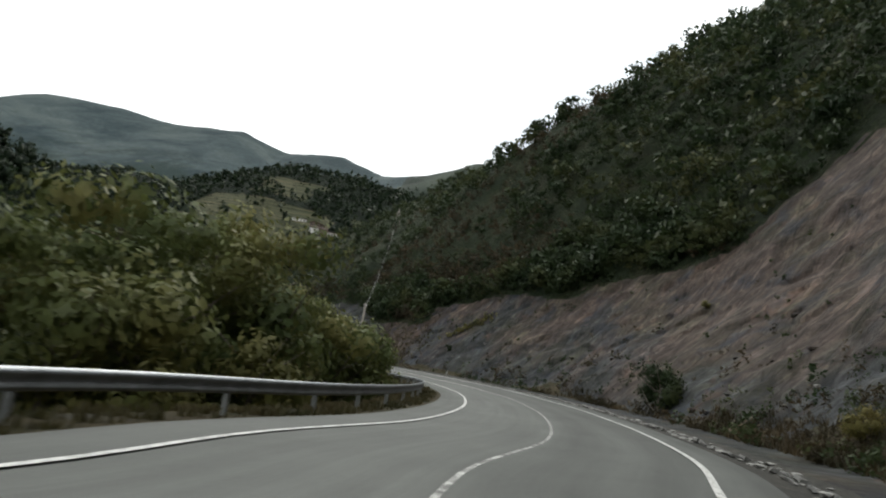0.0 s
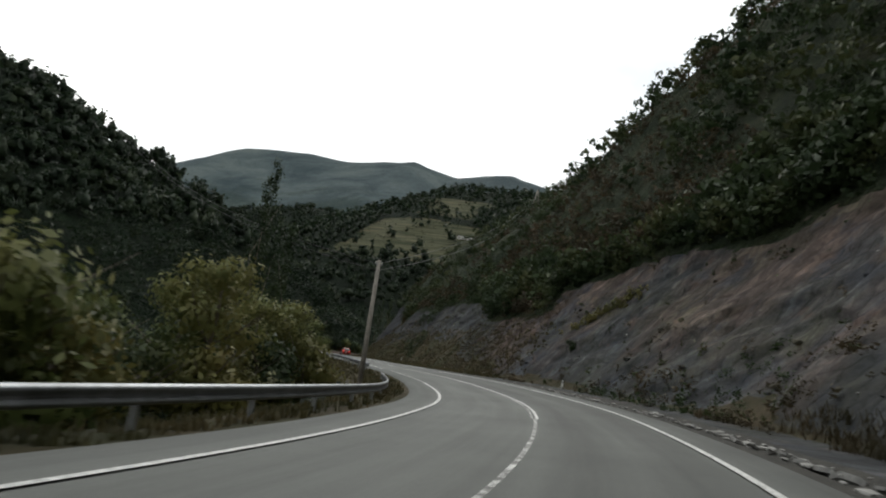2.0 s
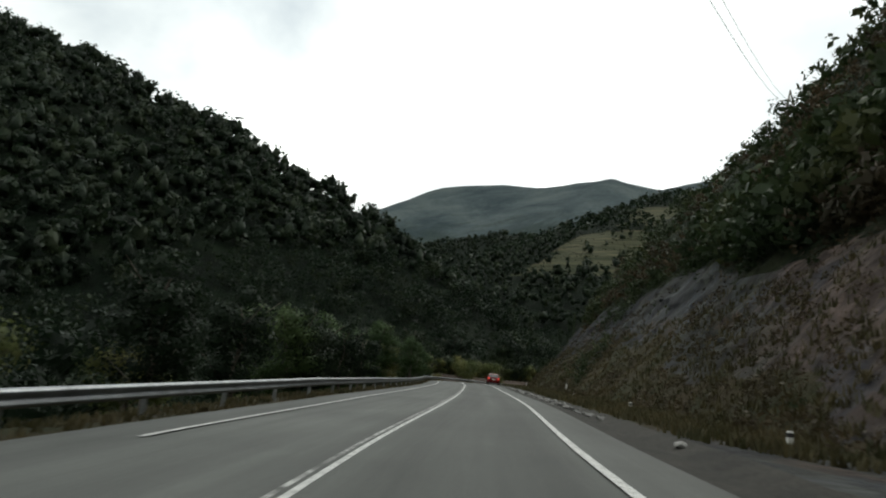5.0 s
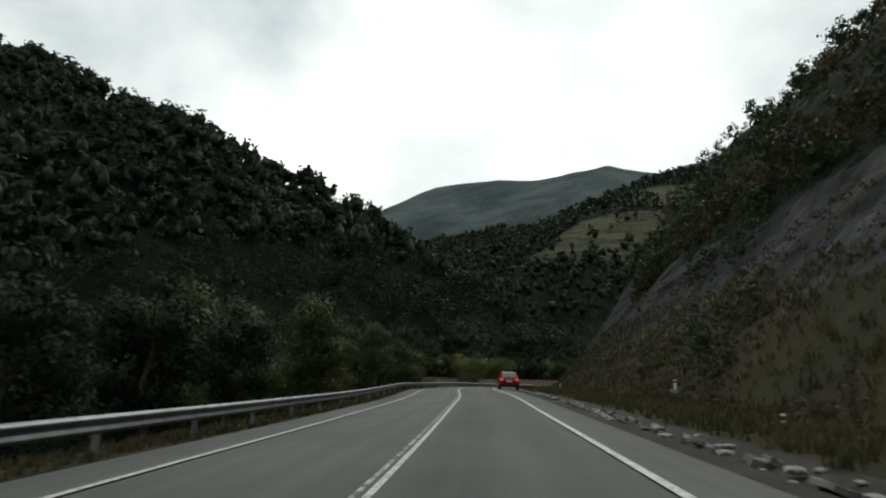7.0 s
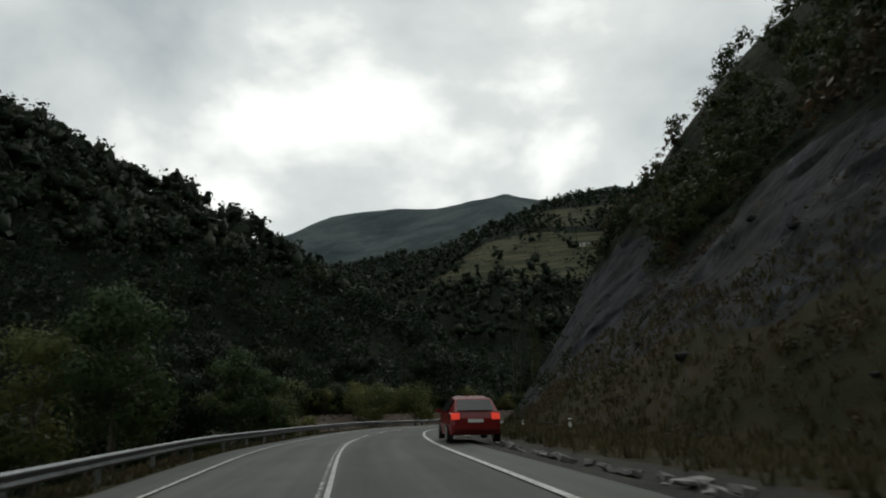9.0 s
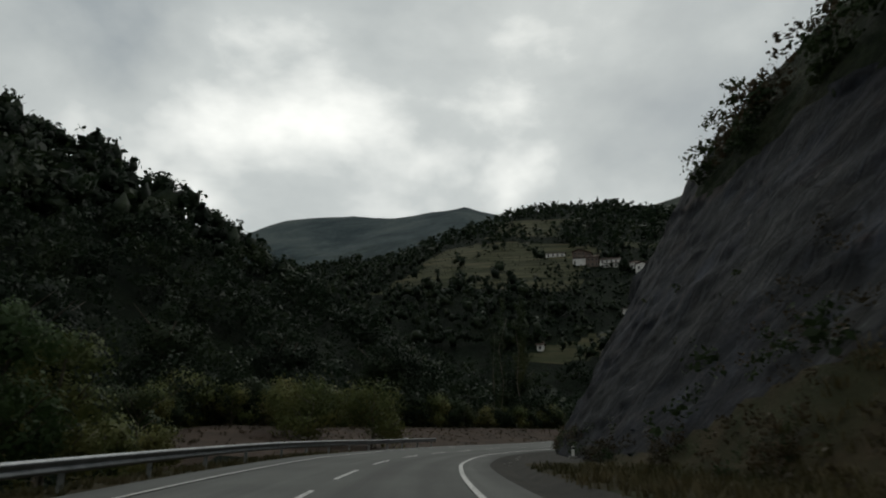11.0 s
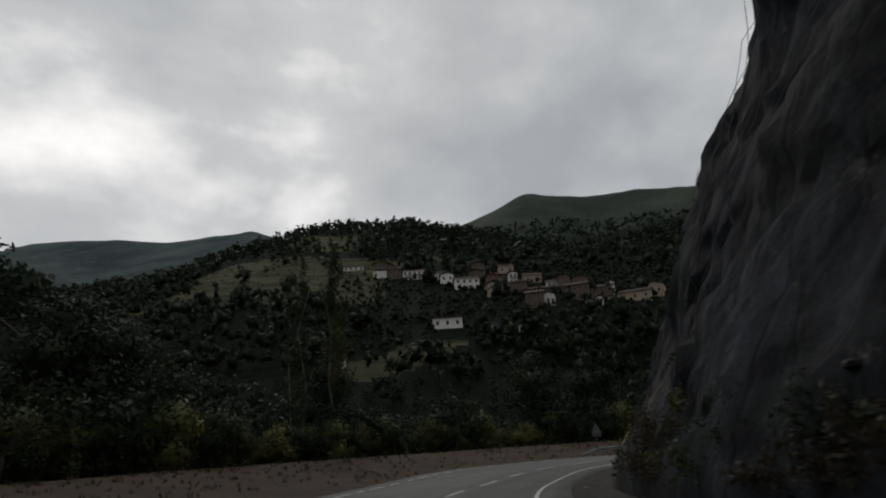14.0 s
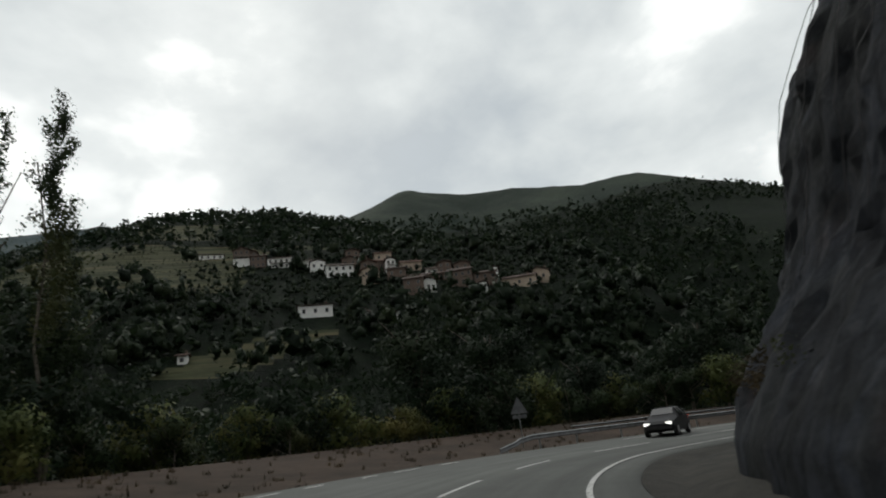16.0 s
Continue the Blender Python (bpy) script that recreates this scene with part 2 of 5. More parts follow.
wn_.inputs["Scale"].default_value, wn_.inputs["Detail"].default_value = 0.9, 6
l.new(pos, wn_.inputs["Vector"])
l.new(wv.outputs["Vector"], warp.inputs[0])
w_small = n.new("ShaderNodeVectorMath")
w_small.operation = "SCALE"
w_small.inputs["Scale"].default_value = 0.4
l.new(wn_.outputs["Color"], w_small.inputs[0])
l.new(w_small.outputs["Vector"], warp.inputs[1])
l.new(warp.outputs["Vector"], vor.inputs["Vector"])
crack = ramp(n, l, vor.outputs["Distance"], (0.0, grey(0.0)), (0.09, grey(1.0)))
blocks = n.new("ShaderNodeTexVoronoi")
blocks.inputs["Scale"].default_value = 1.1
l.new(warp.outputs["Vector"], blocks.inputs["Vector"])
bsep = n.new("ShaderNodeSeparateColor")
l.new(blocks.outputs["Color"], bsep.inputs[0])
c = mix(n, l, 0.8, c, ramp(n, l, bsep.outputs[0], (0.0, grey(0.6)), (0.8, grey(1.15)), (1.0, grey(1.6))), "MULTIPLY")
c = mix(n, l, 0.35, c, crack, "MULTIPLY")
c = mix(n, l, 0.7, c, ramp(n, l, fine, (0.3, grey(0.5)), (0.7, grey(1.35))), "MULTIPLY")
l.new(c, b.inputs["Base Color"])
rough_h = mix(n, l, 0.2, mix(n, l, 0.6, mix(n, l, 0.75, strata, bsep.outputs[0]), fine), crack)
bump(n, l, b, rough_h, 0.5, 0.24)

M_SCRUB, n, l, b = mat("scrub_soil", 0.95, 0.0, 0.15)
pos = position(n)
c = ramp(n, l, noise_node(n, l, 0.16, 6, 0.65, pos), (0.3, (0.009, 0.016, 0.007)), (0.5, (0.016, 0.023, 0.010)), (0.7, (0.03, 0.031, 0.016)))
f = noise_node(n, l, 1.7, 8, 0.8, pos, 0.3)
l.new(mix(n, l, 1.0, c, ramp(n, l, f, (0.36, grey(0.3)), (0.64, grey(2.0))), "MULTIPLY"), b.inputs["Base Color"])
bump(n, l, b, f, 1.0, 0.5)

# ground: woods far off, meadow terraces on the village hill
M_GROUND, n, l, b = mat("hill_ground", 0.95, 0.0, 0.1)
pos = position(n)
# forest floor, darkened to hold the shade lying between the crowns
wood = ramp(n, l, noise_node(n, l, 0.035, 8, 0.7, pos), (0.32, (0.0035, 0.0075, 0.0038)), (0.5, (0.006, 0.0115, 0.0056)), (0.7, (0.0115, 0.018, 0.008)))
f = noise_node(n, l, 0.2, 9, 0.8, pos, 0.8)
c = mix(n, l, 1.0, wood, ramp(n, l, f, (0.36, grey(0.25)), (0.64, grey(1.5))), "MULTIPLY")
l.new(c, b.inputs["Base Color"])
bump(n, l, b, f, 1.0, 1.2)

M_MEADOW, n, l, b = mat("terraced_meadow", 0.95, 0.0, 0.1)
pos = position(n)
tm = n.new("ShaderNodeMapping")
tm.inputs["Scale"].default_value = (0.02, 0.02, 0.42)
l.new(pos, tm.inputs["Vector"])
c = ramp(n, l, noise_node(n, l, 1.0, 5, 0.6, tm.outputs["Vector"], 0.3), (0.38, (0.022, 0.029, 0.013)), (0.5, (0.047, 0.051, 0.026)), (0.64, (0.088, 0.078, 0.045)))
l.new(mix(n, l, 0.6, c, ramp(n, l, noise_node(n, l, 0.35, 5, 0.7, pos), (0.3, grey(0.6)), (0.7, grey(1.2))), "MULTIPLY"), b.inputs["Base Color"])

# far moorland with darker wood patches; its blue-green is haze put into the colour
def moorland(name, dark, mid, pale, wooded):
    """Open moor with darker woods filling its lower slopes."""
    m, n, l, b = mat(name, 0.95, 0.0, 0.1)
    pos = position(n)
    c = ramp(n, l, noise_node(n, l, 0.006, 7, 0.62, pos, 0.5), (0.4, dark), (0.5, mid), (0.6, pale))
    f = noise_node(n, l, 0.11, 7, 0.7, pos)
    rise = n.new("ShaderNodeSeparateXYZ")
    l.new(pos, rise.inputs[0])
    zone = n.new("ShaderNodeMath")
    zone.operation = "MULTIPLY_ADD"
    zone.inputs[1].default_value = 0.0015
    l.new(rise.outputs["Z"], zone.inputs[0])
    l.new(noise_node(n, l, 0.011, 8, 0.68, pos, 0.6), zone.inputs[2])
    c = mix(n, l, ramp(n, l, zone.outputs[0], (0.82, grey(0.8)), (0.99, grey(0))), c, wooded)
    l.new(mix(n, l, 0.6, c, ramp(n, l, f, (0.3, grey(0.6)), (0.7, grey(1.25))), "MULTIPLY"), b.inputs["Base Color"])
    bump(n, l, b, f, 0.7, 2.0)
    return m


M_MOOR_HAZED = moorland("far_moorland_hazed", (0.026, 0.042, 0.047), (0.045, 0.064, 0.068), (0.072, 0.092, 0.09), (0.02, 0.034, 0.03))
M_HILLTOP = moorland("green_hilltop", (0.017, 0.026, 0.019), (0.026, 0.037, 0.027), (0.038, 0.05, 0.036), (0.015, 0.024, 0.018))

M_VERGE, n, l, b = mat("dry_verge_grass", 0.95, 0.0, 0.1)
pos = position(n)
c = ramp(n, l, noise_node(n, l, 0.6, 6, 0.7, pos), (0.3, (0.026, 0.028, 0.014)), (0.5, (0.045, 0.038, 0.022)), (0.7, (0.068, 0.052, 0.032)))
f = noise_node(n, l, 9, 6, 0.75, pos)
c = mix(n, l, ramp(n, l, noise_node(n, l, 0.17, 7, 0.7, pos, 0.3), (0.5, grey(0)), (0.62, grey(0.8))), c, (0.03, 0.036, 0.017))
c = mix(n, l, ramp(n, l, noise_node(n, l, 0.33, 8, 0.75, pos, 0.3), (0.56, grey(0)), (0.66, grey(0.7))), c, (0.055, 0.053, 0.052))
l.new(mix(n, l, 0.7, c, ramp(n, l, f, (0.3, grey(0.5)), (0.7, grey(1.4))), "MULTIPLY"), b.inputs["Base Color"])
bump(n, l, b, f, 0.8, 0.08)

M_EARTH, n, l, b = mat("reddish_earth", 0.95, 0.0, 0.15)
pos = position(n)
c = ramp(n, l, noise_node(n, l, 0.3, 6, 0.65, pos), (0.3, (0.03, 0.024, 0.017)), (0.5, (0.048, 0.034, 0.026)), (0.7, (0.07, 0.05, 0.038)))
f = noise_node(n, l, 8, 6, 0.75, pos)
l.new(mix(n, l, 0.7, c, ramp(n, l, f, (0.3, grey(0.6)), (0.7, grey(1.3))), "MULTIPLY"), b.inputs["Base Color"])
bump(n, l, b, f, 0.7, 0.05)

M_GRAVEL, n, l, b = mat("gravel_shoulder", 0.95, 0.0, 0.15)
pos = position(n)
c = ramp(n, l, noise_node(n, l, 0.8, 6, 0.7, pos), (0.3, (0.032, 0.032, 0.03)), (0.7, (0.066, 0.062, 0.054)))
f = noise_node(n, l, 14, 6, 0.8, pos)
l.new(mix(n, l, 0.8, c, ramp(n, l, f, (0.3, grey(0.5)), (0.7, grey(1.5))), "MULTIPLY"), b.inputs["Base Color"])
bump(n, l, b, f, 0.8, 0.04)

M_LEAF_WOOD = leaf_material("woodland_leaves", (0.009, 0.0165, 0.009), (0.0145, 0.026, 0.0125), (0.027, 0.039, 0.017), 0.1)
M_LEAF_TREE = leaf_material("valley_tree_leaves", (0.036, 0.064, 0.023), (0.054, 0.088, 0.03), (0.076, 0.11, 0.039), 0.2)
M_LEAF_BUSH = leaf_material("hedge_leaves", (0.05, 0.07, 0.022), (0.095, 0.112, 0.036), (0.16, 0.15, 0.05), 0.25)
M_LEAF_SCRUB = leaf_material("scrub_leaves", (0.016, 0.029, 0.012), (0.032, 0.049, 0.019), (0.066, 0.072, 0.027), 0.15)
M_LEAF_YELLOW = leaf_material("yellowing_leaves", (0.075, 0.08, 0.025), (0.115, 0.112, 0.036), (0.165, 0.14, 0.047), 0.4)
M_LEAF_DRY = leaf_material("dry_bracken_leaves", (0.032, 0.029, 0.016), (0.052, 0.041, 0.023), (0.085, 0.062, 0.034), 0.3)
M_LEAF_VERGE = leaf_material("verge_grass_blades", (0.04, 0.042, 0.018), (0.068, 0.06, 0.028), (0.1, 0.082, 0.042), 0.5)
# grey-blue haze of the distance is mixed into this leaf colour
M_LEAF_HAZED = leaf_material("distant_leaves_hazed", (0.026, 0.04, 0.039), (0.034, 0.05, 0.045), (0.046, 0.062, 0.052), 0.012)
M_BARK = plain("bark", (0.13, 0.11, 0.09), 0.9, 0.0, 0.4, 5.0)
M_WOODPOLE = plain("weathered_pole_wood", (0.21, 0.19, 0.165), 0.85, 0.0, 0.3, 4.0)
M_GALV = plain("galvanised_steel", (0.2, 0.21, 0.22), 0.42, 0.8, 0.3, 2.5)
M_GALV_DULL = plain("dull_galvanised_post", (0.22, 0.23, 0.23), 0.6, 0.5, 0.3, 4.0)
M_WIRE = plain("black_cable", (0.03, 0.03, 0.03), 0.6)
M_WHITE = plain("white_plastic", (0.72, 0.72, 0.68), 0.5, 0.0, 0.1, 6.0)
M_STONE = plain("pale_kerb_stone", (0.24, 0.235, 0.22), 0.9, 0.0, 0.3, 4.0)
M_GUTTER = plain("weathered_gutter_concrete", (0.15, 0.148, 0.14), 0.95, 0.0, 0.45, 3.0)
M_PLASTER = plain("white_plaster", (0.8, 0.79, 0.76), 0.85, 0.0, 0.1, 0.6)
M_MASONRY = plain("brown_masonry", (0.13, 0.095, 0.076), 0.9, 0.0, 0.35, 1.2)
M_OCHRE = plain("ochre_plaster", (0.4, 0.32, 0.25), 0.9, 0.0, 0.2, 0.8)
M_ROOF = plain("clay_roof_tiles", (0.06, 0.036, 0.028), 0.9, 0.0, 0.35, 1.5)
M_ROOF_RED = plain("red_clay_roof_tiles", (0.11, 0.05, 0.034), 0.9, 0.0, 0.3, 1.5)
M_WINDOW = plain("dark_window_glass", (0.02, 0.022, 0.025), 0.15, 0.0, 0.1, 1.0, 0.6)

# ---- the lie of the land ----
def part(name, bm, material, parent=None, label="", smooth=False):
    me = bpy.data.meshes.new(name)
    bm.to_mesh(me)
    bm.free()
    me.materials.append(material)
    if smooth:
        me.polygons.foreach_set("use_smooth", [True] * len(me.polygons))
    ob = new(name, me)
    ob.parent = parent
    return tagged(ob, label)


def mesh_ob(name, verts, faces, material, parent=None, label="", smooth=False, uvs=None, normals=None):
    me = bpy.data.meshes.new(name)
    if isinstance(verts, np.ndarray):
        faces = np.asarray(faces, dtype=np.int32)
        k = faces.shape[1]
        me.vertices.add(len(verts))
        me.vertices.foreach_set("co", np.ascontiguousarray(verts, dtype=np.float32).ravel())
        me.loops.add(faces.size)
        me.loops.foreach_set("vertex_index", faces.ravel())
        me.polygons.add(len(faces))
        me.polygons.foreach_set("loop_start", np.arange(len(faces), dtype=np.int32) * k)
        me.update(calc_edges=True)
        me.validate()
    else:
        me.from_pydata(verts, [], faces)
    if uvs is not None:
        layer = me.uv_layers.new(name="UVMap")
        idx = np.zeros(len(me.loops), dtype=np.int32)
        me.loops.foreach_get("vertex_index", idx)
        layer.data.foreach_set("uv", np.asarray(uvs, dtype=np.float32)[idx].ravel())
    for m in material if isinstance(material, (list, tuple)) else [material]:
        me.materials.append(m)
    if smooth:
        me.polygons.foreach_set("use_smooth", [True] * len(me.polygons))
    if normals is not None:
        me.normals_split_custom_set_from_vertices(normals.tolist())
    ob = new(name, me)
    ob.parent = parent
    return tagged(ob, label)


def grid_faces(rows, cols):
    i = np.arange(rows * cols).reshape(rows, cols)
    return np.stack([i[:-1, :-1], i[:-1, 1:], i[1:, 1:], i[1:, :-1]], -1).reshape(-1, 4)


def hash_grid(ix, iy, seed):
    v = np.sin(ix * 127.1 + iy * 311.7 + seed * 74.7) * 43758.5453
    return v - np.floor(v)


def vnoise(x, y, seed=0):
    ix, iy = np.floor(x), np.floor(y)
    fx, fy = x - ix, y - iy
    fx, fy = fx * fx * (3 - 2 * fx), fy * fy * (3 - 2 * fy)
    a, b_ = hash_grid(ix, iy, seed), hash_grid(ix + 1, iy, seed)
    c_, d_ = hash_grid(ix, iy + 1, seed), hash_grid(ix + 1, iy + 1, seed)
    return (a + (b_ - a) * fx) * (1 - fy) + (c_ + (d_ - c_) * fx) * fy


def fbm(x, y, octaves=4, seed=0, gain=0.5):
    total, amp, norm = 0, 1.0, 0
    for k in range(octaves):
        total = total + amp * (vnoise(x * 2 ** k, y * 2 ** k, seed + k) - 0.5)
        norm += amp
        amp *= gain
    return total / norm


def facets(x, y, seed=0, tilt=0.9):
    """Broken blocks: each cell of a jittered grid is a tilted flat."""
    ix, iy = np.floor(x), np.floor(y)
    best, val = np.full(np.shape(x), 9.0), np.zeros(np.shape(x))
    for ox in (-1, 0, 1):
        for oy in (-1, 0, 1):
            cx_, cy2 = ix + ox, iy + oy
            dx = x - cx_ - hash_grid(cx_, cy2, seed)
            dy = y - cy2 - hash_grid(cx_, cy2, seed + 1)
            d = dx * dx + dy * dy
            v = hash_grid(cx_, cy2, seed + 2) - 0.5 + tilt * (dx * (hash_grid(cx_, cy2, seed + 3) - 0.5) + dy * (hash_grid(cx_, cy2, seed + 4) - 0.5))
            m = d < best
            best, val = np.where(m, d, best), np.where(m, v, val)
    return val


def smooth01(a, b_, v):
    t = np.clip((v - a) / (b_ - a), 0, 1)
    return t * t * (3 - 2 * t)


# the road's centre line in plan
CENTRE = [(-46, -62), (-24, -32), (-8.6, -10), (-1.25, 2), (0.65, 9), (2.7, 15.5), (4.0, 24), (4.5, 32.5), (4.4, 41), (3.45, 49.5),
          (1.85, 57.2), (-1.3, 66.2), (-6.5, 77.7), (-14.1, 90.2), (-21.85, 103.2), (-30.3, 116.7), (-38.75, 129.8), (-47.75, 143.6), (-58.2, 158.6), (-64.6, 169.5),
          (-68.6, 177.5), (-72.3, 186), (-75.4, 194.5), (-78.4, 206), (-80.0, 217), (-80.4, 228), (-79.9, 238), (-78.5, 248), (-75.6, 260.5),
          (-71.0, 270.2), (-66, 275.3), (-58, 280.5), (-46, 285), (-30, 288), (-5, 290), (40, 289)]


def spline(points, step=1.0):
    p = [Vector(q) for q in points]
    p = [p[0] * 2 - p[1], *p, p[-1] * 2 - p[-2]]
    out = []
    for a, b_, c_, d_ in zip(p, p[1:], p[2:], p[3:]):
        k = max(2, round((c_ - b_).length / step))
        for i in range(k):
            t = i / k
            out.append(0.5 * (2 * b_ + (c_ - a) * t + (2 * a - 5 * b_ + 4 * c_ - d_) * t * t + (3 * b_ - a - 3 * c_ + d_) * t ** 3))
    out.append(p[-2])
    return np.array([tuple(q) for q in out])


CL = spline(CENTRE)
tang = np.gradient(CL, axis=0)
tang /= np.linalg.norm(tang, axis=1)[:, None]
NORM = np.stack([tang[:, 1], -tang[:, 0]], 1)
MONO = int(np.argmax(CL[:, 1] > 286))
ARC = np.concatenate([[0], np.cumsum(np.linalg.norm(np.diff(CL, axis=0), axis=1))])


def bank_at(y):
    return np.interp(y, [-40, 15, 45, 75, 103, 118, 135, 170, 195, 235, 255, 300], [0.04, 0.04, 0.065, 0.08, 0.048, 0.045, 0.058, 0.04, 0.0, -0.01, -0.05, -0.05])


def road_z(y):
    return np.interp(y, [-60, 60, 85, 103, 125, 161, 184, 213, 246, 290], [-0.06, -0.06, -0.12, -0.24, -0.55, -0.95, -1.45, -2.1, -2.6, -2.6])


CZ = road_z(CL[:, 1])
CB = bank_at(CL[:, 1])


def at_road(u, lift=0.0, sl=slice(None)):
    """Points beside the centre line: u metres to its right, on the banked surface."""
    p = CL[sl] + NORM[sl] * (np.asarray(u)[..., None] if np.ndim(u) else u)
    return np.column_stack([p, CZ[sl] + CB[sl] * u + lift])


def near_road(x, y):
    """Distance to the centre line, its side (right +), and the index of the nearest point."""
    x, y = np.asarray(x, float), np.asarray(y, float)
    best, idx = np.full(x.shape, 1e9), np.zeros(x.shape, int)
    for i in range(0, len(CL), 2):
        d = (x - CL[i, 0]) ** 2 + (y - CL[i, 1]) ** 2
        m = d < best
        best[m], idx[m] = d[m], i
    u = (x - CL[idx, 0]) * NORM[idx, 0] + (y - CL[idx, 1]) * NORM[idx, 1]
    return np.sqrt(best), u, idx


RIDGES = [
    # wooded hill across the valley, village hill, far mountains: crest points, fall of the flanks, roughness
    ([(-900, 60, 330), (-560, 145, 222), (-410, 240, 158), (-333, 275, 121), (-272, 311, 87), (-246, 313, 63), (-218, 319, 39), (-190, 336, 19), (-172, 359, 7),
      (-157, 374, -7), (-140, 390, -20)], 0.68, 0.25),
    ([(-430, 745, 60), (-330, 835, 165), (-238, 887, 243), (-170, 900, 243), (-100, 915, 236), (-20, 930, 205), (110, 900, 165), (300, 850, 140)], 0.5, 0.45),
    ([(-640, 735, 110), (-580, 780, 152), (-534, 813, 177), (-473, 853, 193), (-425, 878, 192)], 0.55, 0.3),
    ([(-2600, 900, 250), (-1640, 1230, 290), (-1380, 1420, 345), (-1272, 1482, 421), (-1211, 1530, 474), (-1106, 1545, 516), (-930, 1575, 518), (-790, 1545, 490), (-594, 1539, 496), (-468, 1530, 452), (-320, 1466, 450), (-202, 1436, 412),
      (-90, 1340, 400), (13, 1312, 430), (116, 1278, 404), (190, 1227, 390), (282, 1163, 366), (342, 1127, 364), (411, 1078, 326), (480, 1020, 284), (900, 900, 220), (2600, 800, 400)], 0.6, 0.6),
]


def land(x, y):
    """Height of the open ground."""
    x, y = np.asarray(x, float), np.asarray(y, float)
    base = -9 + 5.0 * smooth01(140, 235, y) - 3 * smooth01(300, 420, y)
    base = base + 2.0 * fbm(x / 40, y / 40, 3, 3)
    h = base
    for crest, fall, coarse in RIDGES:
        best = np.full(x.shape, -1e9)
        for a, b_ in zip(crest, crest[1:]):
            ax, ay, az = a
            bx, by, bz = b_
            q = np.clip(((x - ax) * (bx - ax) + (y - ay) * (by - ay)) / ((bx - ax) ** 2 + (by - ay) ** 2), 0, 1)
            d = np.hypot(x - ax - q * (bx - ax), y - ay - q * (by - ay))
            best = np.maximum(best, az + q * (bz - az) - fall * (np.sqrt(d * d + 400) - 20))
        rough = np.clip((best + 10) / 120, 0, 1)
        best = best + rough * coarse * (26 * fbm(x / 190, y / 190, 4, 11) + 7 * fbm(x / 45, y / 45, 3, 5))
        d = best - h
        h = h + np.where(d > 12, d, np.where(d > -12, (d + 12) ** 2 / 48, 0))
    shelf = 90 + 0.5 * (y - 575) - 0.05 * (x + 104)
    k = smooth01(-230, -190, x) * (1 - smooth01(50, 90, x)) * smooth01(455, 500, y) * (1 - smooth01(640, 700, y))
    h = h * (1 - k) + shelf * k
    d, u, i = near_road(x, y)
    bay = (CL[i, 1] > 203) & (u < 0)
    flat = np.where(bay, 26.0, np.where(CL[i, 1] > 215, 16.0, 6.5))
    k = smooth01(flat, flat + 16, d)
    shelf = CZ[i] + CB[i] * np.clip(u, -6, 6) - 0.45 + np.where(bay, 1.75 * smooth01(8, 27, d) * smooth01(203, 222, CL[i, 1]), 0)
    return np.where(d < 60, shelf * (1 - k) + h * k, h)


def axis(stops):
    out = []
    for (a, s), (b_, _) in zip(stops, stops[1:]):
        out.extend(np.arange(a, b_, s))
    return np.array(out + [stops[-1][0]], float)


gx = axis([(-4200, 220), (-1700, 30), (-700, 14), (-320, 5), (-130, 2.5), (10, 6), (120, 15), (500, 50), (1500, 250), (4200, 1)])
gy = axis([(-2500, 250), (-250, 30), (-60, 5), (140, 2.5), (310, 5), (700, 12), (1000, 20), (1700, 150), (4200, 1)])
GX, GY = np.meshgrid(gx, gy)
GZ = land(GX, GY)
ground = mesh_ob("ground", np.stack([GX, GY, GZ], -1).reshape(-1, 3), grid_faces(*GX.shape), [M_GROUND, M_MEADOW, M_MOOR_HAZED, M_EARTH, M_HILLTOP], smooth=True)
tagged(ground, "dark wooded valley ground with terraced meadows below the village", "ground", kind="structure")
fx = (GX[:-1, :-1] + GX[1:, 1:]).ravel() / 2
fy = (GY[:-1, :-1] + GY[1:, 1:]).ravel() / 2


def patch_mask(x, y, x0, x1, y0, y1, soft=30):
    return np.minimum(smooth01(x0, x0 + soft, x) * (1 - smooth01(x1 - soft, x1, x)), smooth01(y0, y0 + soft * 0.7, y) * (1 - smooth01(y1 - soft, y1, y)))


def meadow_mask(x, y):
    """Open terraces: beside the village, on the knoll above, and below the lone house."""
    m = fbm(x / 60, y / 60, 3, 21)
    base_ = np.maximum.reduce([patch_mask(x, y, -292, -112, 536, 690), 0.9 * patch_mask(x, y, -262, -170, 695, 790),
                               0.85 * patch_mask(x, y, -160, -70, 640, 705), 0.7 * patch_mask(x - 0.8 * (y - 460), y, -146, -102, 438, 492, 16)])
    return (base_ > 0.12) & (base_ + m * 1.5 + 1.0 * fbm(x / 22, y / 22, 3, 23) > 0.5)


def layby_mask(x, y):
    d, u, i = near_road(x, y)
    return (u < 0) & (d < 27) & (CL[i, 1] > 203)


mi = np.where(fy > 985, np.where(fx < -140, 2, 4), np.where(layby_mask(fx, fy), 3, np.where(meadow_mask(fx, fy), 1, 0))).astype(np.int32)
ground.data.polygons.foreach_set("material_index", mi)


# ---- road, lines, verges ----
def ribbon(name, us, lifts, material, label, category, sl=slice(None), parent=None, kind="structure"):
    cols = [at_road(u, h, sl) for u, h in zip(us, lifts)]
    v = np.stack(cols, 1)
    uv_ = np.stack([np.stack([np.full(len(c_), u), ARC[sl]], 1) for u, c_ in zip(us, cols)], 1)
    ob = mesh_ob(name, v.reshape(-1, 3), grid_faces(*v.shape[:2])[:, ::-1], material, parent, smooth=True, uvs=uv_.reshape(-1, 2))
    return tagged(ob, label, category, kind=kind)


